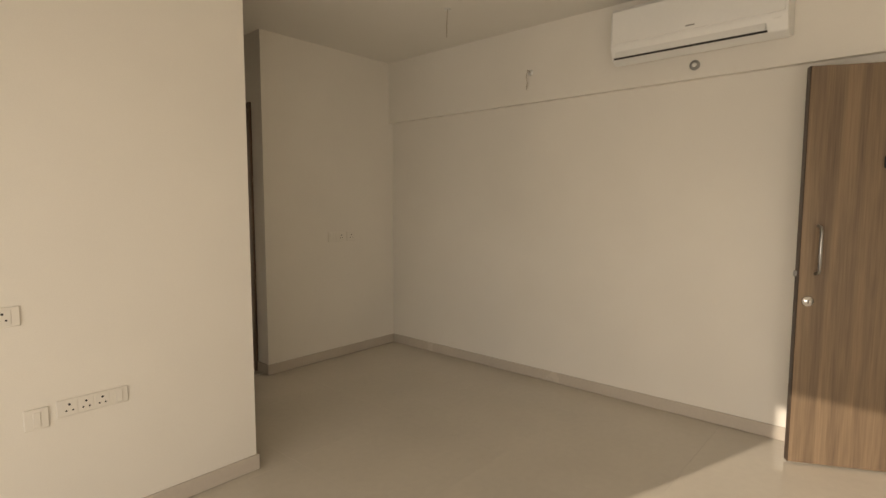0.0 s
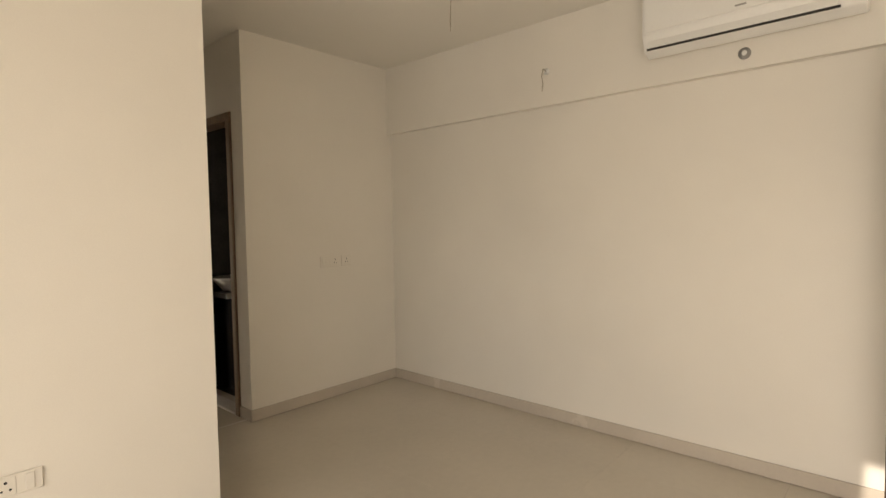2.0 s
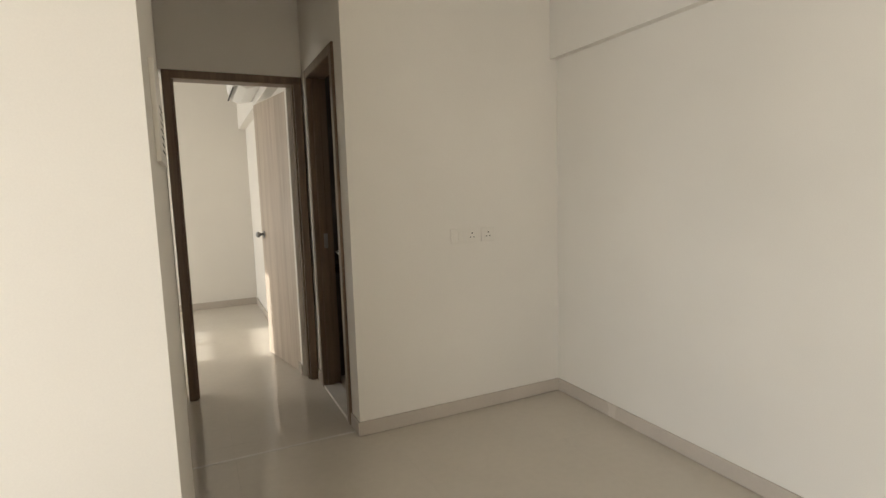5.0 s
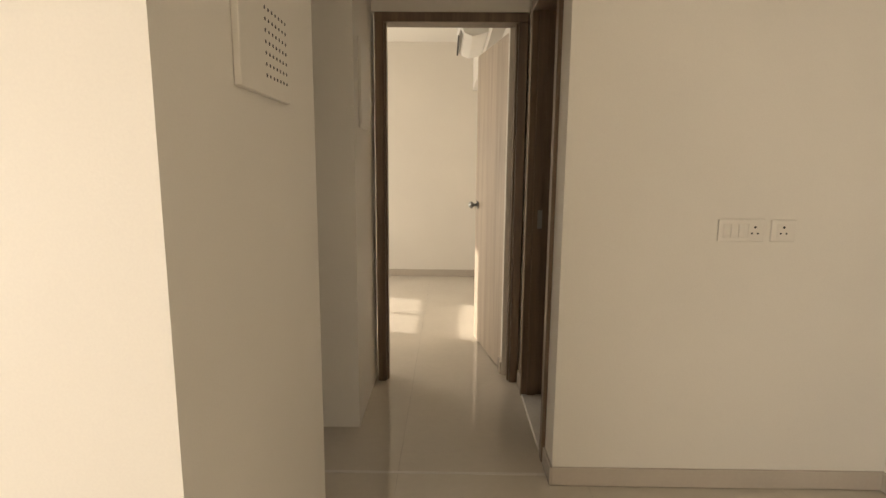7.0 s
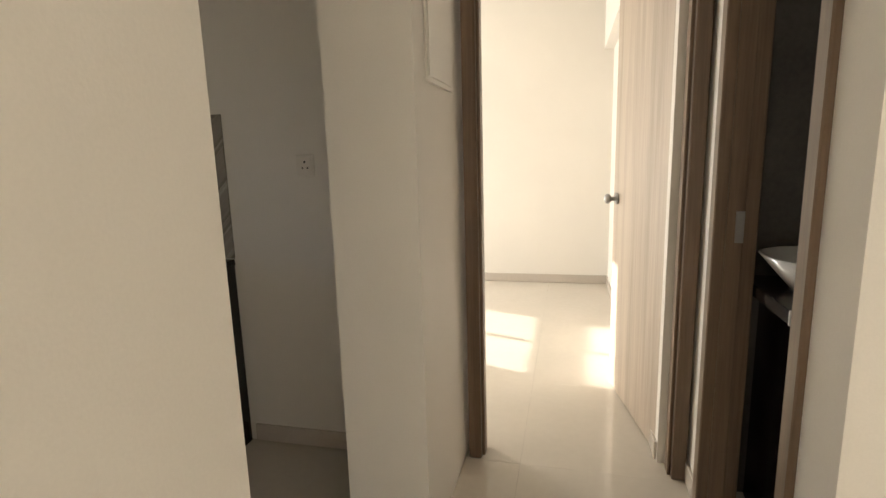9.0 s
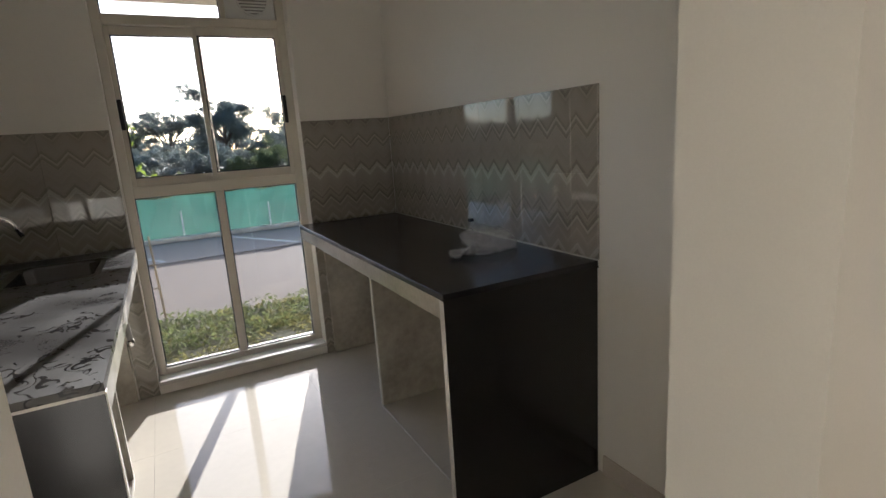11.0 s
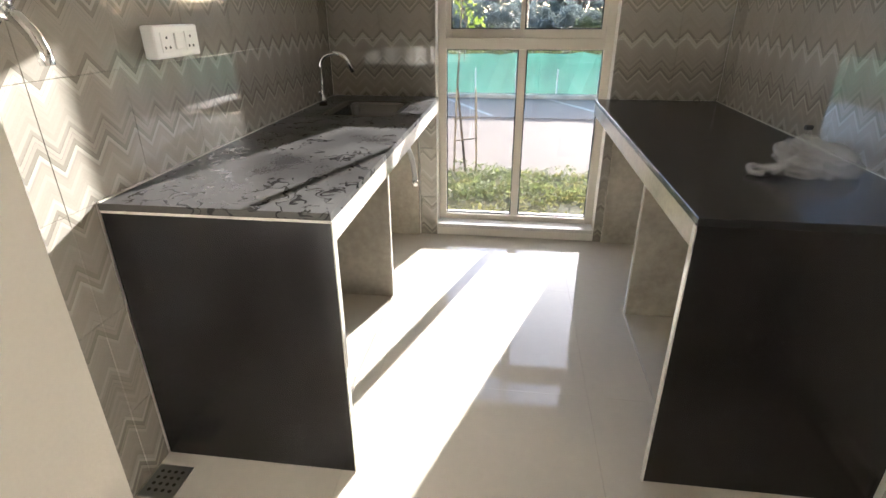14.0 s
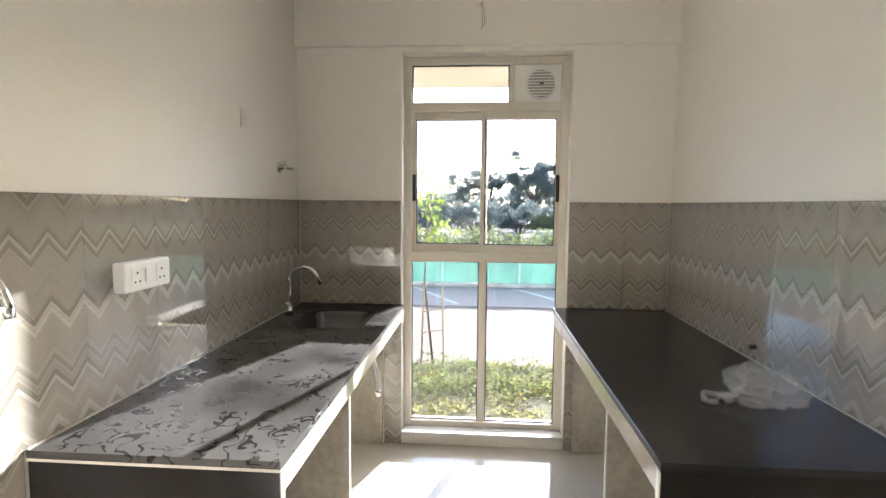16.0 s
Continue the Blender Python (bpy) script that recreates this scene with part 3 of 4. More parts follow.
def faucet():
    x, y = -0.835, 2.85
    ob = thing("kitchen_faucet", (x, y, CT), "tall chrome gooseneck faucet beside the sink", "faucet")
    part("base", smooth(rod((x, y, CT), (x, y, CT + 0.05), 0.022, 0.018, 20)), CHROME, ob)
    pts = [(x, y, CT + 0.05), (x, y, CT + 0.19)]
    for k in range(11):
        a = math.pi * k / 11
        pts.append((x - 0.012 * k / 10, y + 0.075 - 0.075 * math.cos(a), CT + 0.19 + 0.06 * math.sin(a) + 0.012 * k / 10))
    pts.append((x - 0.013, y + 0.168, CT + 0.165))
    part("spout", tube(pts, 0.0105, 14), CHROME, ob)
    part("lever", smooth(rod((x + 0.015, y, CT + 0.06), (x + 0.06, y + 0.005, CT + 0.075), 0.006)), CHROME, ob)


faucet()


def drain_hose():
    pts = []
    for k in range(15):
        t = k / 14
        pts.append((-0.50 - 0.26 * math.sin(t * 1.55), 3.31 + 0.03 * t, 0.70 - 0.21 * t * t + 0.03 * math.sin(t * 3.1)))
    ob = thing("drain_hose", (-0.76, 3.34, 0.47), "grey waste hose hanging under the counter", "hose")
    part("hose", tube(pts, 0.013, 10), GREYP, ob)
    part("hose_end", smooth(rod(pts[-1], (pts[-1][0] - 0.004, pts[-1][1], pts[-1][2] - 0.03), 0.016)), CHROME, ob, "chrome hose nut")


drain_hose()


def outlet_box():
    """Surface-mounted switch and socket box on the tiles."""
    x0, x1, z0, z1, y = 0.18, 0.40, 1.18, 1.27, 2.7865
    ob = thing("socket_box", ((x0 + x1) / 2, y, z0), "white surface-mounted box with two sockets and a switch", "socket box")
    part("body", box(x0, x1, y, y + 0.042, z0, z1, 0.006, seg=2), PLASTIC, ob)
    f = y + 0.042
    part("switch", box(0.268, 0.312, f, f + 0.006, z0 + 0.022, z1 - 0.022, 0.002), PLASTIC, ob, "white rocker switch")
    for cx in (0.35, 0.23):
        s = part("socket", box(cx - 0.026, cx + 0.026, f, f + 0.0025, z0 + 0.018, z1 - 0.018, 0.001), PLASTIC, ob)
        for dx, dz, h in ((0, 0.015, 0.008), (-0.011, -0.012, 0.006), (0.011, -0.012, 0.006)):
            # solid dark discs; the shade of the pin holes is their colour
            part("pin_hole", rod((cx + dx, f + 0.0025, 1.2215 + dz), (cx + dx, f + 0.0032, 1.2215 + dz), 0.0035 + h * 0.1, seg=8), PLASTIC_HOLE_DARK, s)


outlet_box()


def wall_tap():
    """Chrome bib tap on the tiled wall."""
    x, z, y = 0.85, 1.305, 2.786
    ob = thing("wall_tap", (x, y, z), "chrome bib tap on the tiled wall", "tap")
    part("flange", smooth(rod((x, y, z), (x, y + 0.012, z), 0.033, 0.026, 24)), CHROME, ob)
    part("body", smooth(rod((x, y + 0.01, z), (x, y + 0.058, z), 0.016)), CHROME, ob)
    pts = [(x, y + 0.045, z), (x - 0.004, y + 0.065, z - 0.01), (x - 0.01, y + 0.082, z - 0.04), (x - 0.014, y + 0.09, z - 0.07), (x - 0.015, y + 0.092, z - 0.10)]
    part("spout", tube(pts, 0.015, 14), CHROME, ob)
    part("handle", smooth(rod((x, y + 0.045, z + 0.012), (x, y + 0.045, z + 0.066), 0.017, 0.026, 20)), CHROME, ob)


wall_tap()


def angle_valve():
    x, z, y = -0.905, 1.64, 2.777
    ob = thing("angle_valve", (x, y, z), "chrome water outlet valve on the wall", "valve")
    part("flange", smooth(rod((x, y, z), (x, y + 0.008, z), 0.03, seg=20)), CHROME, ob)
    part("body", smooth(rod((x, y + 0.008, z), (x, y + 0.085, z), 0.013)), CHROME, ob)
    part("knob", smooth(rod((x, y + 0.03, z + 0.01), (x, y + 0.03, z + 0.035), 0.011)), CHROME, ob)


angle_valve()


def plate_x(name, y, x0, x1, z0, z1, label, holes=(), s=1):
    """Flush plate on a wall that faces along y."""
    ob = thing(name, ((x0 + x1) / 2, y, z0), label, "switch plate")
    part("plate", box(x0, x1, min(y, y + s * 0.008), max(y, y + s * 0.008), z0, z1, 0.003), PLATE, ob)
    f = y + s * 0.008
    for hx, kind in holes:
        cz = (z0 + z1) / 2
        if kind == "socket":
            m = part("socket", box(hx - 0.026, hx + 0.026, min(f, f + s * 0.002), max(f, f + s * 0.002), cz - 0.027, cz + 0.027, 0.001), PLATE, ob)
            for dx, dz, r in ((0, 0.013, 0.005), (-0.011, -0.011, 0.004), (0.011, -0.011, 0.004)):
                # pin holes drawn as dark discs, shade put into the colour
                part("pin_hole", rod((hx + dx, f + s * 0.002, cz + dz), (hx + dx, f + s * 0.0027, cz + dz), r, seg=8), PLASTIC_HOLE_DARK, m)
        else:
            part("switch", box(hx - 0.012, hx + 0.012, min(f, f + s * 0.004), max(f, f + s * 0.004), cz - 0.027, cz + 0.027, 0.0015), PLATE, ob)
    return ob


plate_x("switch_plate", 2.777, -0.56, -0.465, 1.785, 1.875, "white flush switch plate high on the wall", ((-0.512, "switch"),), 1)
plate_x("socket_plate", 4.932, 0.967, 1.047, 1.21, 1.295, "white flush socket plate on the kitchen wall", ((1.007, "socket"),), -1)
plate_x("switch_plate", 3.929, 3.11, 3.29, 1.036, 1.122, "white flush switch plate on the end wall", ((3.14, "switch"), (3.17, "switch"), (3.20, "switch"), (3.25, "socket")), -1)
plate_x("socket_plate", 3.929, 3.312, 3.408, 1.036, 1.122, "white flush socket plate on the end wall", ((3.36, "socket"),), -1)
plate_x("socket_strip", 2.622, 0.858, 1.11, 0.533, 0.602, "white flush plate with three sockets near the floor", ((0.90, "socket"), (0.957, "socket"), (1.014, "socket"), (1.075, "switch")), -1)
plate_x("data_plate", 2.622, 0.755, 0.834, 0.51, 0.593, "white flush data plate near the floor", ((0.795, "switch"),), -1)
plate_x("socket_plate", 2.622, 0.655, 0.768, 0.92, 0.995, "white flush socket plate on the living room wall", ((0.715, "socket"),), -1)


def wall_box(name, x, y0, y1, z0, z1, label, dots=False, dep=0.008):
    ob = thing(name, (x, (y0 + y1) / 2, z0), label, "distribution box")
    part("cover", box(x, x + dep, y0, y1, z0, z1, 0.002), PLATE, ob)
    if dots:
        for i in range(7):
            for j in range(7):
                yy, zz = y1 - 0.03 - 0.022 * i, z0 + 0.04 + 0.022 * j
                # no real hole: a dark dot carries the shade inside the vent
                part("vent_hole", rod((x + dep, yy, zz), (x + dep + 0.0007, yy, zz), 0.0038, seg=6), PLASTIC_HOLE_DARK, ob)
    else:
        part("door_flap", box(x + dep, x + dep + 0.004, y0 + 0.015, y1 - 0.015, z0 + 0.015, z1 - 0.015, 0.0015), PLATE, ob)


wall_box("bell_box", 1.686, 2.89, 3.19, 1.455, 1.74, "white wall box with a grid of small vents", True, 0.014)
wall_box("distribution_board", 1.635, 4.51, 4.86, 1.495, 1.92, "white electrical distribution board on the pier")


def loose_wires(at, out, label, seed):
    """Round ceiling or wall box with two bare wires hanging out."""
    rnd = random.Random(seed)
    p, o = Vector(at), Vector(out)
    ob = thing("wire_outlet", at, label, "wiring")
    part("box_rim", smooth(rod(p, p + o * 0.004, 0.022, seg=20)), PLASTIC, ob)
    for k in range(2):
        d = Vector((rnd.uniform(-1, 1), rnd.uniform(-1, 1), 0)) * 0.02
        pts = [p + o * 0.004, p + o * 0.04 + d * 0.5 + Vector((0, 0, 0.01)), p + o * 0.05 + d + Vector((0, 0, -0.04)), p + o * 0.03 + d * 1.4 + Vector((0, 0, -0.085)), p + o * 0.045 + d + Vector((0, 0, -0.115 - 0.02 * k))]
        part("wire", tube(pts, 0.0025, 6), WIRE, ob)


loose_wires((3.835, 2.353, 2.355), (-1, 0, 0), "bare wires hanging from an outlet in the beam", 3)
loose_wires((3.15, 2.59, H), (0, 0, -1), "bare wires hanging from the ceiling", 5)
loose_wires((WX + 0.035, 3.84, 2.55), (1, 0, 0), "bare wires hanging above the kitchen window", 8)


def pipe_stub():
    ob = thing("drain_outlet", (3.835, 1.19, 2.214), "grey drain outlet with a cut pipe below the air conditioner", "pipe")
    part("rim", smooth(rod((3.835, 1.19, 2.214), (3.827, 1.19, 2.214), 0.03, seg=20)), GREYP, ob)
    part("pipe", smooth(rod((3.827, 1.19, 2.218), (3.80, 1.185, 2.208), 0.012)), PLASTIC, ob)


pipe_stub()


def air_conditioner(xb, y0, y1, z0, z1, depth, label):
    """Wall-mounted split unit; it faces -x."""
    ob = thing("air_conditioner", (xb, (y0 + y1) / 2, z0), label, "air conditioner")
    xf = xb - depth
    prof = [(xb, z0 + 0.03), (xb, z1), (xf + 0.03, z1), (xf, z1 - 0.03), (xf - 0.004, z0 + 0.10), (xf + 0.03, z0 + 0.025), (xf + 0.09, z0)]
    bm = bmesh.new()
    a = [bm.verts.new((x, y0, z)) for x, z in prof]
    b = [bm.verts.new((x, y1, z)) for x, z in prof]
    for k in range(len(prof)):
        bm.faces.new((a[k], a[(k + 1) % len(a)], b[(k + 1) % len(a)], b[k]))
    bm.faces.new(list(reversed(a)))
    bm.faces.new(b)
    bmesh.ops.bevel(bm, geom=bm.edges[:], offset=0.006, segments=2, affect="EDGES", profile=0.5)
    part("body", bm, PLASTIC, ob)
    part("front_panel", box(xf - 0.010, xf + 0.002, y0 + 0.012, y1 - 0.012, z0 + 0.115, z1 - 0.028, 0.004), PLASTIC, ob)
    tilt = Matrix.Translation((xf + 0.012, 0, z0 + 0.062)) @ Matrix.Rotation(radians(24), 4, "Y")
    flap = part("louvre_flap", moved(box(-0.008, 0.004, y0 + 0.10, y1 - 0.03, -0.035, 0.038, 0.003), tilt), PLASTIC, ob)
    # dark strip painted for the shade in the gap under the flap
    part("outlet_slot", moved(box(-0.006, 0.006, y0 + 0.09, y1 - 0.028, -0.043, -0.038), tilt), PLASTIC_HOLE_DARK, flap)
    part("badge", box(xf - 0.012, xf - 0.010, (y0 + y1) / 2 - 0.025, (y0 + y1) / 2 + 0.025, z0 + 0.135, z0 + 0.143), GREYP, ob)
    part("display", box(xf - 0.002, xf + 0.004, y0 + 0.03, y0 + 0.07, z0 + 0.085, z0 + 0.092), PLASTIC, ob)
    part("intake_grille", box(xf + 0.045, xb - 0.03, y0 + 0.03, y1 - 0.03, z1, z1 + 0.002), PLASTIC_HOLE_DARK, ob)


air_conditioner(3.835, 0.69, 1.647, 2.258, 2.60, 0.19, "white split air conditioner mounted on the beam")
air_conditioner(2.34, 5.72, 6.5, 2.2, 2.48, 0.2, "white split air conditioner in the bedroom")


def floor_drain():
    ob = thing("floor_drain", (0.82, 2.84, 0.0), "square steel floor drain grate in the corner", "drain")
    part("grate", box(0.765, 0.885, 2.79, 2.9, 0.001, 0.004, 0.001), STEEL, ob)
    for i in range(4):
        for j in range(4):
            x, y = 0.79 + i * 0.023, 2.812 + j * 0.022
            # grate holes are dark discs coloured like the shade within
            part("hole", rod((x, y, 0.004), (x, y, 0.0046), 0.006, seg=8), PLASTIC_HOLE_DARK, ob)


floor_drain()


def plastic_bag():
    """Crumpled, knotted carrier bag with a loop handle."""
    ob = thing("plastic_bag", (0.24, 4.70, CT), "crumpled translucent white plastic bag on the counter", "bag")
    bm = bmesh.new()
    bmesh.ops.create_icosphere(bm, subdivisions=5, radius=1)
    for v in bm.verts:
        p = v.co.copy()
        d = noise.noise(p * 1.5) * 0.45 - abs(noise.noise(p * 2.6 + Vector((3, 1, 2)))) * 0.55 - abs(noise.noise(p * 6.5)) * 0.16 + 0.12
        p *= 1 + d
        z = max(p.z, -0.55) + 0.55
        v.co = Vector((0.225 + p.x * 0.08 - z * 0.03, 4.735 + p.y * 0.095, CT + 0.002 + z * 0.062))
    part("bag_body", smooth(bm), BAG, ob)
    for k, (r, yy, t) in enumerate(((0.042, 4.585, 0.0), (0.03, 4.62, 0.7))):
        pts = []
        for i in range(17):
            a = 2 * math.pi * i / 16 * 0.92 + 0.3
            pts.append((0.235 + r * 0.75 * math.cos(a) + 0.004 * math.sin(3 * a), yy + r * math.sin(a), CT + 0.014 + 0.02 * t * (1 + math.sin(a + 1)) + 0.006 * math.sin(2 * a)))
        part("loop", tube(pts, 0.009, 8), BAG, ob)


plastic_bag()


stub = thing("pipe_plug", (-0.22, 4.925, 0.90), "small black plug in the tiled wall", "plug")
part("plug", rod((-0.22, 4.925, 0.912), (-0.22, 4.90, 0.912), 0.009), RUBBER, stub)

# bathroom
van = thing("vanity", (2.95, 4.65, 0), "dark stone vanity with a white bowl basin", "vanity")
part("top", box(2.632, 3.6, 4.5, 4.93, 0.80, 0.84, 0.004), GRAN_V, van)
part("support", box(2.7, 2.74, 4.53, 4.93, 0.0, 0.80), GRAN_V, van)
part("support", box(3.5, 3.54, 4.53, 4.93, 0.0, 0.80), GRAN_V, van)
part("edge", box(2.632, 3.6, 4.492, 4.5, 0.80, 0.842), MARBLE, van, "pale front edge")
basin = thing("wash_basin", (2.83, 4.72, 0.84), "white ceramic counter basin", "basin")
part("bowl", loft([rounded(0.22, 0.2, 0.09, 0.842, 2.83, 4.72), rounded(0.40, 0.34, 0.15, 0.95, 2.83, 4.72), rounded(0.38, 0.32, 0.14, 0.952, 2.83, 4.72), rounded(0.20, 0.18, 0.08, 0.86, 2.83, 4.72)]), CERAMIC, basin)

# ---- outside ----
GZ = -0.8
link("ground", box(-900, -1.42, -700, 700, GZ - 0.3, GZ), SAND, "pale sandy open ground", "ground", kind="structure")
link("road", box(-12.4, -9.6, -300, 300, GZ, GZ + 0.02), ASPH, "grey asphalt road", "road", kind="structure")
link("kerb", box(-12.4, -12.2, -60, 60, GZ + 0.02, GZ + 0.14, 0.02), SLAB, "pale concrete kerb at the foot of the fence", "kerb", kind="structure")
link("verge", box(-5.3, -1.45, -30, 40, GZ, GZ + 0.03), SOIL, "strip of soil in front of the house", "verge", kind="structure")
for k in range(-4, 12):
    link("road_line", moved(box(-1.4, 1.4, -0.05, 0.05, GZ + 0.02, GZ + 0.024), Matrix.Translation((-11.0, 2.7 * k, 0)) @ Matrix.Rotation(0.5, 4, "Z")), MARBLE, "faded white parking bay line on the asphalt", "road marking", "bay lines", "structure")


def leaf_quads(bm, centre, spread, count, size, rnd, flat=0.0):
    c = Vector(centre)
    for _ in range(count):
        while True:
            p = Vector((rnd.uniform(-1, 1), rnd.uniform(-1, 1), rnd.uniform(-1, 1)))
            if p.length <= 1:
                break
        p = c + Vector((p.x * spread[0], p.y * spread[1], p.z * spread[2]))
        q = Euler((rnd.uniform(-1.2, 1.2) * (1 - flat), rnd.uniform(-1.2, 1.2) * (1 - flat), rnd.uniform(0, 6.3))).to_matrix()
        s = size * rnd.uniform(0.6, 1.3)
        vs = [bm.verts.new(p + q @ Vector(o)) for o in ((-s, 0, 0), (0, -s * 0.42, s * 0.08), (s, 0, 0), (0, s * 0.42, s * 0.08))]
        bm.faces.new(vs)


rnd = random.Random(4)
bm = bmesh.new()
for _ in range(330):
    x, y = rnd.uniform(-5.4, -4.1), rnd.uniform(-0.5, 9.5)
    big = 1.0 if rnd.random() < 0.55 + 0.3 * noise.noise(Vector((x * 0.8, y * 0.8, 0))) else 0.4
    leaf_quads(bm, (x, y, GZ + 0.03 + 0.07 * big), (0.2, 0.2, 0.09 * big), int(44 * big), 0.03, rnd)
link("low_plants", bm, LEAF, "low green ground-cover plants on the verge", "plants", kind="stuff")


bm = bmesh.new()
for _ in range(900):
    x, y = rnd.uniform(-5.3, -1.6), rnd.uniform(-0.5, 9.5)
    if noise.noise(Vector((x * 1.3, y * 1.3, 4))) > -0.25:
        leaf_quads(bm, (x, y, GZ + 0.05), (0.2, 0.2, 0.035), 30, 0.028, rnd)
link("dry_grass", bm, DRY, "short yellowing grass on the verge", "grass", kind="stuff")


def branch(bm, a, b, r0, r1):
    mid = (Vector(a) + Vector(b)) / 2 + Vector((rnd.uniform(-1, 1), rnd.uniform(-1, 1), rnd.uniform(-0.3, 0.3))) * (Vector(b) - Vector(a)).length * 0.08
    tube([a, mid, b], r0, 7, bm, r1 / r0)


def sapling(x, y):
    ob = thing("sapling", (x, y, GZ), "young staked sapling with bright green leaves", "tree")
    bm = bmesh.new()
    top = (x + 0.03, y - 0.06, GZ + 2.4)
    branch(bm, (x, y, GZ), top, 0.02, 0.008)
    ends = []
    for k in range(8):
        z = GZ + 1.5 + 0.12 * k
        e = (x + rnd.uniform(-0.3, 0.3), y + rnd.uniform(-0.4, 0.4), z + rnd.uniform(0.1, 0.35))
        branch(bm, (x + 0.01, y - 0.03, z), e, 0.008, 0.003)
        ends.append(e)
    part("trunk", bm, BARK, ob)
    bm = bmesh.new()
    for e in ends:
        leaf_quads(bm, e, (0.2, 0.2, 0.15), 32, 0.05, rnd)
    part("crown", bm, LEAF_S, ob)
    for dy in (-0.16, 0.16):
        st = thing("plant_stake", (x + 0.05, y + dy, GZ), "weathered wooden stake beside the sapling", "stake", "sapling stakes")
        part("stake", rod((x + 0.05, y + dy, GZ), (x + 0.03, y + dy * 0.8, GZ + 1.15), 0.016, 0.014, 8), BAMBOO, st)
    for z in (0.45, 0.75):
        st = thing("stake_rail", (x + 0.05, y, GZ + z), "cross stick tied between stakes", "stake", "sapling stakes")
        part("stick", rod((x + 0.06, y - 0.17, GZ + z), (x + 0.06, y + 0.17, GZ + z + 0.05), 0.009, seg=6), BAMBOO, st)


sapling(-5.42, 3.2)


def net_fence(x, y0, y1, h):
    ob = thing("net_fence", (x, (y0 + y1) / 2, GZ), "green shade-net fence along the road", "fence")
    bm = bmesh.new()
    n = int((y1 - y0) / 0.35)
    lo, hi = [], []
    for i in range(n + 1):
        y = y0 + (y1 - y0) * i / n
        lo.append(bm.verts.new((x + rnd.uniform(-0.04, 0.04), y, GZ + 0.02)))
        hi.append(bm.verts.new((x + rnd.uniform(-0.05, 0.05), y, GZ + h + rnd.uniform(-0.05, 0.03))))
    for i in range(n):
        bm.faces.new((lo[i], lo[i + 1], hi[i + 1], hi[i]))
    net = part("net", bm, NET, ob)
    md = net.modifiers.new("thick", "SOLIDIFY")
    md.thickness = 0.01
    y = 4.92 - 16 * 1.05
    while y < y1:
        part("post", rod((x + 0.08, y, GZ), (x + 0.08, y, GZ + 0.75), 0.022, seg=8), MARBLE, ob, "pale fence post")
        y += 1.05


net_fence(-12.5, -12, 22, 1.12)


def tree(x, y, height, crown_r, seed, leaf, label, clumps=60, bare=0.35):
    r = random.Random(seed)
    ob = thing("tree", (x, y, GZ), label, "tree")
    bm = bmesh.new()
    top = GZ + height
    base = Vector((x, y, GZ))
    fork = base + Vector((r.uniform(-0.3, 0.3), r.uniform(-0.3, 0.3), height * bare))
    tube([base, (base + fork) / 2 + Vector((0.1, 0.1, 0)), fork], height * 0.028, 9, bm, 0.7)
    limbs = []
    for k in range(9):
        a = 2 * math.pi * k / 9 + r.uniform(-0.4, 0.4)
        e = fork + Vector((math.cos(a) * crown_r * r.uniform(0.45, 0.9), math.sin(a) * crown_r * r.uniform(0.45, 0.9), height * r.uniform(0.15, 0.6)))
        e.z = min(e.z, top - 0.4)
        m = fork.lerp(e, 0.5) + Vector((0, 0, height * 0.05))
        tube([fork, m, e], height * 0.012, 6, bm, 0.35)
        limbs += [m.lerp(e, 0.4), e, e + Vector((r.uniform(-1, 1), r.uniform(-1, 1), r.uniform(-0.2, 0.6))) * crown_r * 0.25]
    part("trunk", bm, BARK, ob)
    bm = bmesh.new()
    for _ in range(clumps):
        c = r.choice(limbs) + Vector((r.gauss(0, 1), r.gauss(0, 1), r.gauss(0, 0.7))) * crown_r * 0.14
        s = crown_r * r.uniform(0.10, 0.2)
        leaf_quads(bm, c, (s, s, s * 0.65), 130, crown_r * 0.03, r, 0.2)
    part("crown", bm, leaf, ob)


# trees beyond the fence; their haze is only in the leaf colour
tree(-44, 8.4, 6.9, 2.5, 11, LEAF_HAZED, "tall dark spreading tree beyond the fence", 260)
tree(-42, 1.9, 5.0, 2.0, 12, LEAF_HAZED, "dark leafy tree beyond the fence", 130)
tree(-42, 4.4, 6.5, 2.0, 13, LEAF_HAZED, "tall dark tree with an open crown beyond the fence", 160)
SPOTS = ((-30, -2.5, 3.2, 1.8, 0), (-31, 1.0, 3.0, 1.7, 0), (-30, 3.6, 2.9, 1.8, 0), (-32, 6.2, 2.9, 2.0, 0), (-31, 8.6, 3.2, 1.7, 1), (-29, 9.8, 3.0, 1.6, 1), (-33, 11, 3.8, 2.1, 0), (-30, -6, 3.6, 2.0, 0), (-34, -10, 4.2, 2.4, 0), (-36, 15, 4.5, 2.5, 0), (-38, -15, 5, 2.6, 0), (-52, 9.5, 6.5, 3.0, 0), (-50, -6, 6.0, 3.2, 0), (-55, 17, 7, 3.4, 0))
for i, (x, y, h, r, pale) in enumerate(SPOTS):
    tree(x, y, h * 1.12, r, 30 + i, LEAF_P if pale else LEAF_HAZED, "pale green bushy tree behind the fence" if pale else "dark green bushy tree behind the fence", 120, 0.1)

# farthest band, with the same haze-lightened leaf colour
bm = bmesh.new()
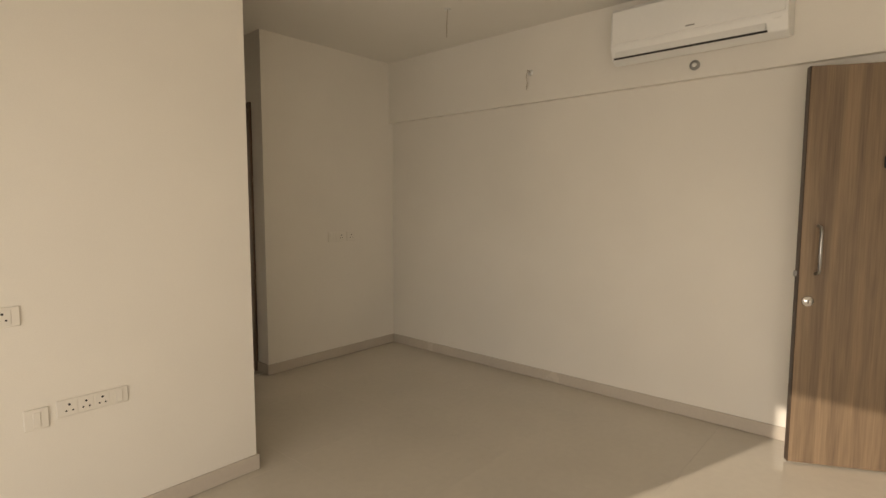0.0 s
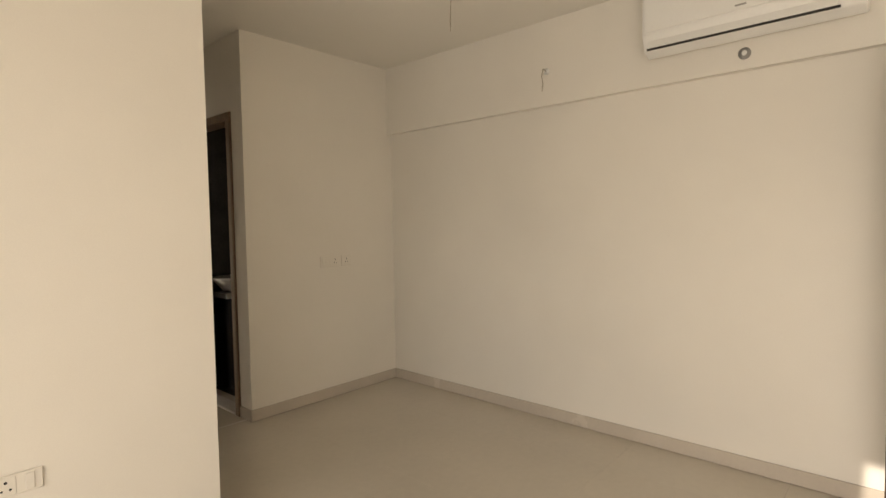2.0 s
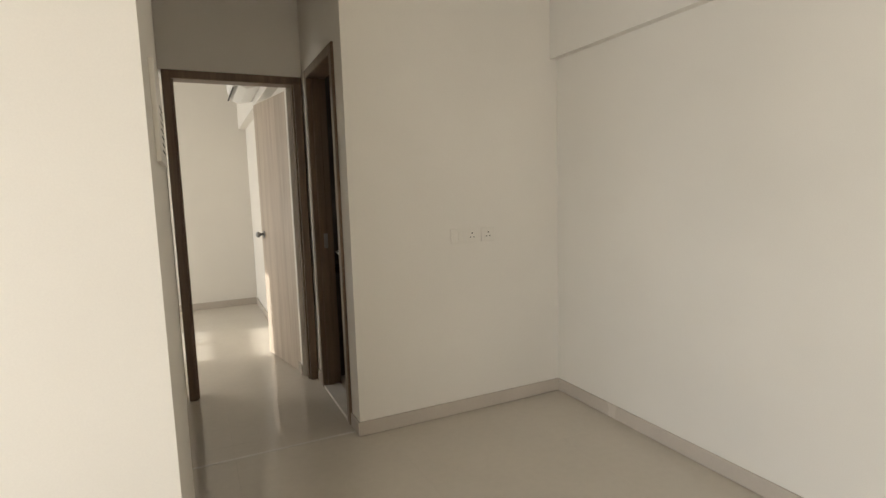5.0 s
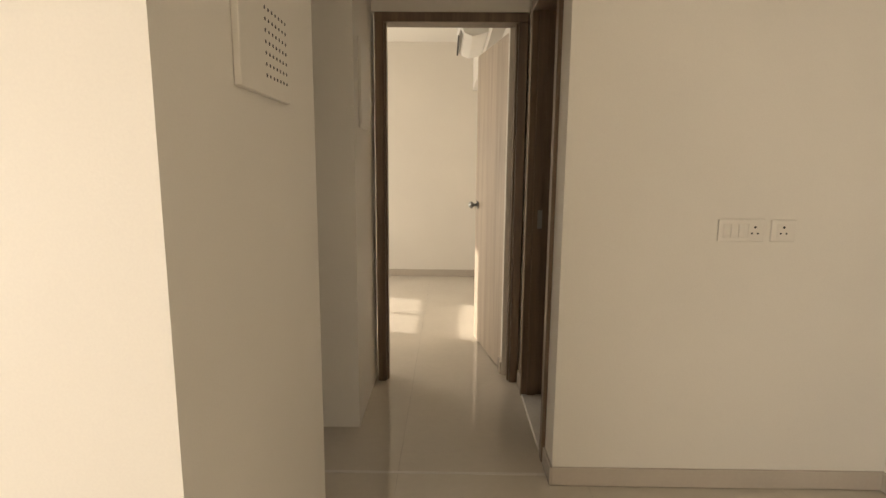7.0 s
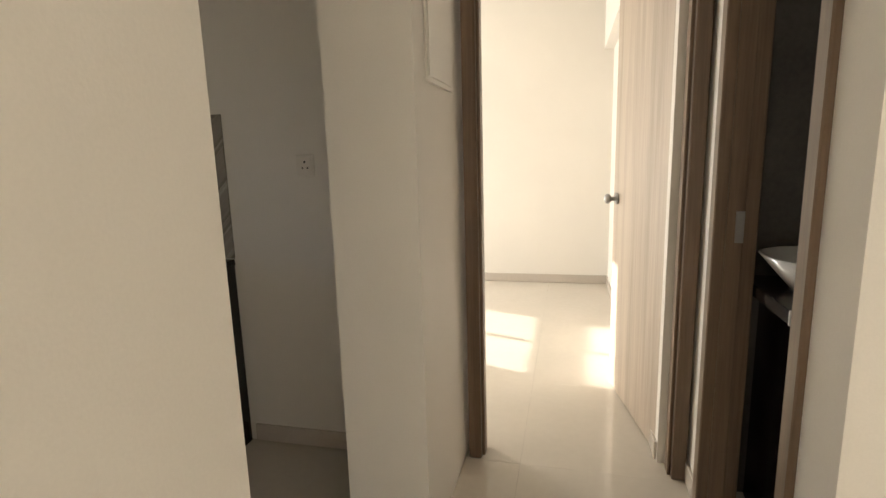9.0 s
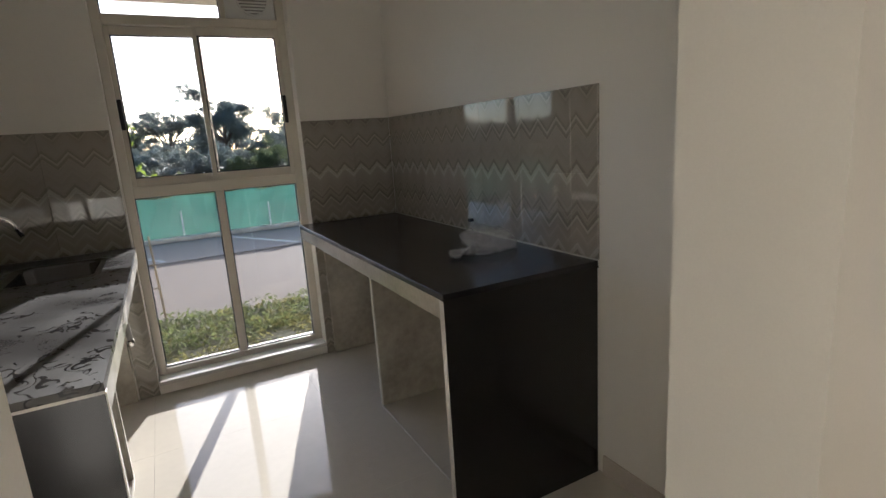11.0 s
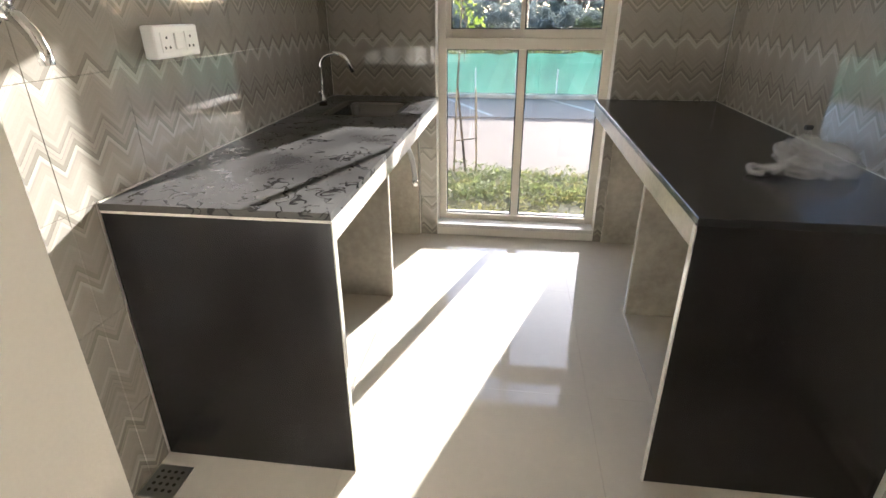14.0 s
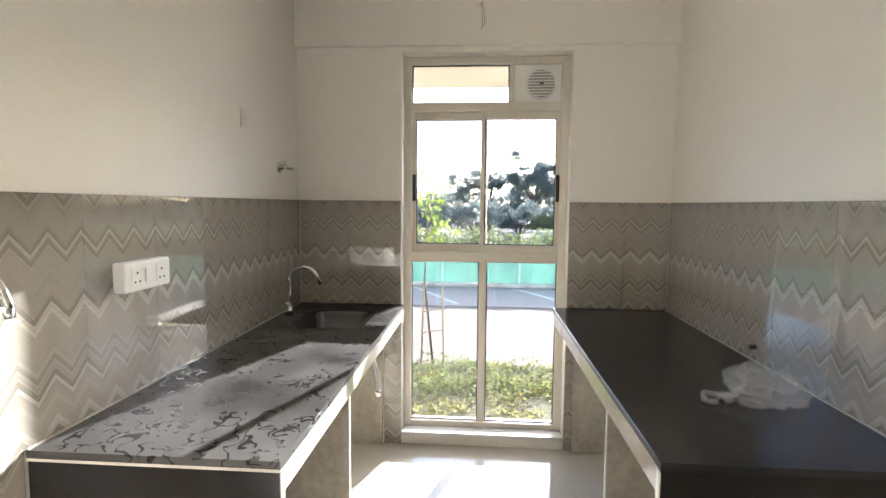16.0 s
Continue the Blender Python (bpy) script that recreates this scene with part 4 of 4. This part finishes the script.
for _ in range(1500):
    y = rnd.uniform(-60, 70)
    leaf_quads(bm, (rnd.uniform(-62, -58), y, GZ + rnd.uniform(0.2, 3.6 + 1.4 * noise.noise(Vector((y * 0.12, 3, 1))))), (1.3, 1.3, 0.8), 22, 0.35, rnd, 0.2)
link("far_woods", bm, LEAF_HAZED, "distant band of dark trees, haze put into the leaf colour", "woods", kind="stuff")

bm = bmesh.new()
for _ in range(900):
    y = rnd.uniform(-22, 32)
    leaf_quads(bm, (rnd.uniform(-25, -21), y, GZ + rnd.uniform(0.05, 0.95 + 0.5 * noise.noise(Vector((y * 0.3, 1, 5))))), (0.5, 0.5, 0.35), 34, 0.09, rnd, 0.1)
link("scrub", bm, LEAF, "rough green scrub behind the fence", "scrub", kind="stuff")

shed = thing("shed", (-26.8, 7.2, GZ), "small white shed among the trees", "shed")
part("wall", box(-27.5, -26, 6.75, 7.6, GZ, GZ + 0.78), PAINT, shed)
part("roof", box(-27.7, -25.8, 6.65, 7.7, GZ + 0.78, GZ + 0.88, 0.02), MARBLE, shed)
# dark sheet on the wall for the shade inside the opening
part("opening", box(-25.998, -25.98, 6.9, 7.05, GZ + 0.35, GZ + 0.6), PLASTIC_HOLE_DARK, shed)

# ---- tiles, piece by piece ----


def piece(name, mesh, m, parent):
    ob = new(name, mesh)
    ob.matrix_basis = m
    ob.parent = parent
    if parent.type == "EMPTY":
        ob.matrix_parent_inverse = Matrix.Translation(-Vector(parent.location))
    return ob


def slab_mesh(name, w, d, h, material, b=0.0012):
    """A plate centred on the origin in two axes, its back at zero in the third."""
    bm = box(-w / 2, w / 2, 0, d, -h / 2, h / 2)
    front = [e for e in bm.edges if all(v.co.y > d - 1e-6 for v in e.verts)]
    bmesh.ops.bevel(bm, geom=front, offset=b, segments=1, affect="EDGES")
    me = bpy.data.meshes.new(name)
    bm.to_mesh(me)
    bm.free()
    me.materials.append(material)
    return me


MESHES = {}


def tile(parent, u0, u1, z0, z1, plane, face, gap=0.0006):
    """One wall tile. face: +y, -y or +x."""
    w, h = round(u1 - u0 - gap, 4), round(z1 - z0 - gap, 4)
    if w < 0.01 or h < 0.01:
        return
    me = MESHES.setdefault((w, h), None) or slab_mesh("wall_tile", w, 0.0085, h, CHEV)
    MESHES[(w, h)] = me
    cu, cz = (u0 + u1) / 2, (z0 + z1) / 2
    m = {"+y": pose(cu, plane, cz), "-y": pose(cu, plane, cz, 0, 0, 180), "+x": pose(plane, cu, cz, 0, 0, -90)}[face]
    piece("wall_tile", me, m, parent)


def tile_field(name, at, u0, u1, rows, plane, face, start, label):
    ob = thing(name, at, label, "wall tiles", kind="structure")
    u = start
    while u < u1:
        a, b = max(u, u0), min(u + 0.31, u1)
        if b - a > 0.012:
            for z0, z1 in rows:
                tile(ob, a, b, z0, z1, plane, face)
        u += 0.31
    return ob


UP = ((CT, 1.165), (1.165, 1.47))
LOW = ((0.0, 0.25), (0.25, 0.555), (0.555, CT))
T = "glossy taupe wall tiles printed with zigzag bands"
tile_field("splashback_south", (0, 2.777, CT), WX + 0.0095, 1.52, UP, 2.777, "+y", -1.36, T)
tile_field("splashback_south_low", (1.1, 2.777, 0), 0.718, 1.52, LOW, 2.777, "+y", 0.5, T)
tile_field("splashback_north", (0, 4.932, CT), WX + 0.0095, 0.636, UP, 4.932, "-y", -1.36, T)
tile_field("splashback_west", (WX, 3.1, CT), 2.786, 3.393, UP, WX, "+x", 2.77, T)
tile_field("splashback_west_right", (WX, 4.6, CT), 4.364, 4.923, UP, WX, "+x", 4.364, T)
tile_field("window_side_tiles", (WX, 3.35, 0), 3.29, 3.393, LOW, WX, "+x", 3.29, T)
tile_field("window_side_tiles_right", (WX, 4.4, 0), 4.364, 4.41, LOW, WX, "+x", 4.364, T)

xs = [-1.21] + [0.268 + 0.8 * k for k in range(-1, 5)] + [4.1]
yv = [-2.6] + [-2.236 + 0.8 * k for k in range(0, 13)] + [8.1]
for xa, xb in zip(xs, xs[1:]):
    for ya, yb in zip(yv, yv[1:]):
        w, h = round(xb - xa - 0.0005, 4), round(yb - ya - 0.0005, 4)
        me = MESHES.get(("f", w, h)) or slab_mesh("floor_tile", w, 0.0088, h, TILE_F, 0.00015)
        MESHES[("f", w, h)] = me
        piece("floor_tile", me, pose((xa + xb) / 2, (ya + yb) / 2, -0.0088, 90, 0, 0), floor)
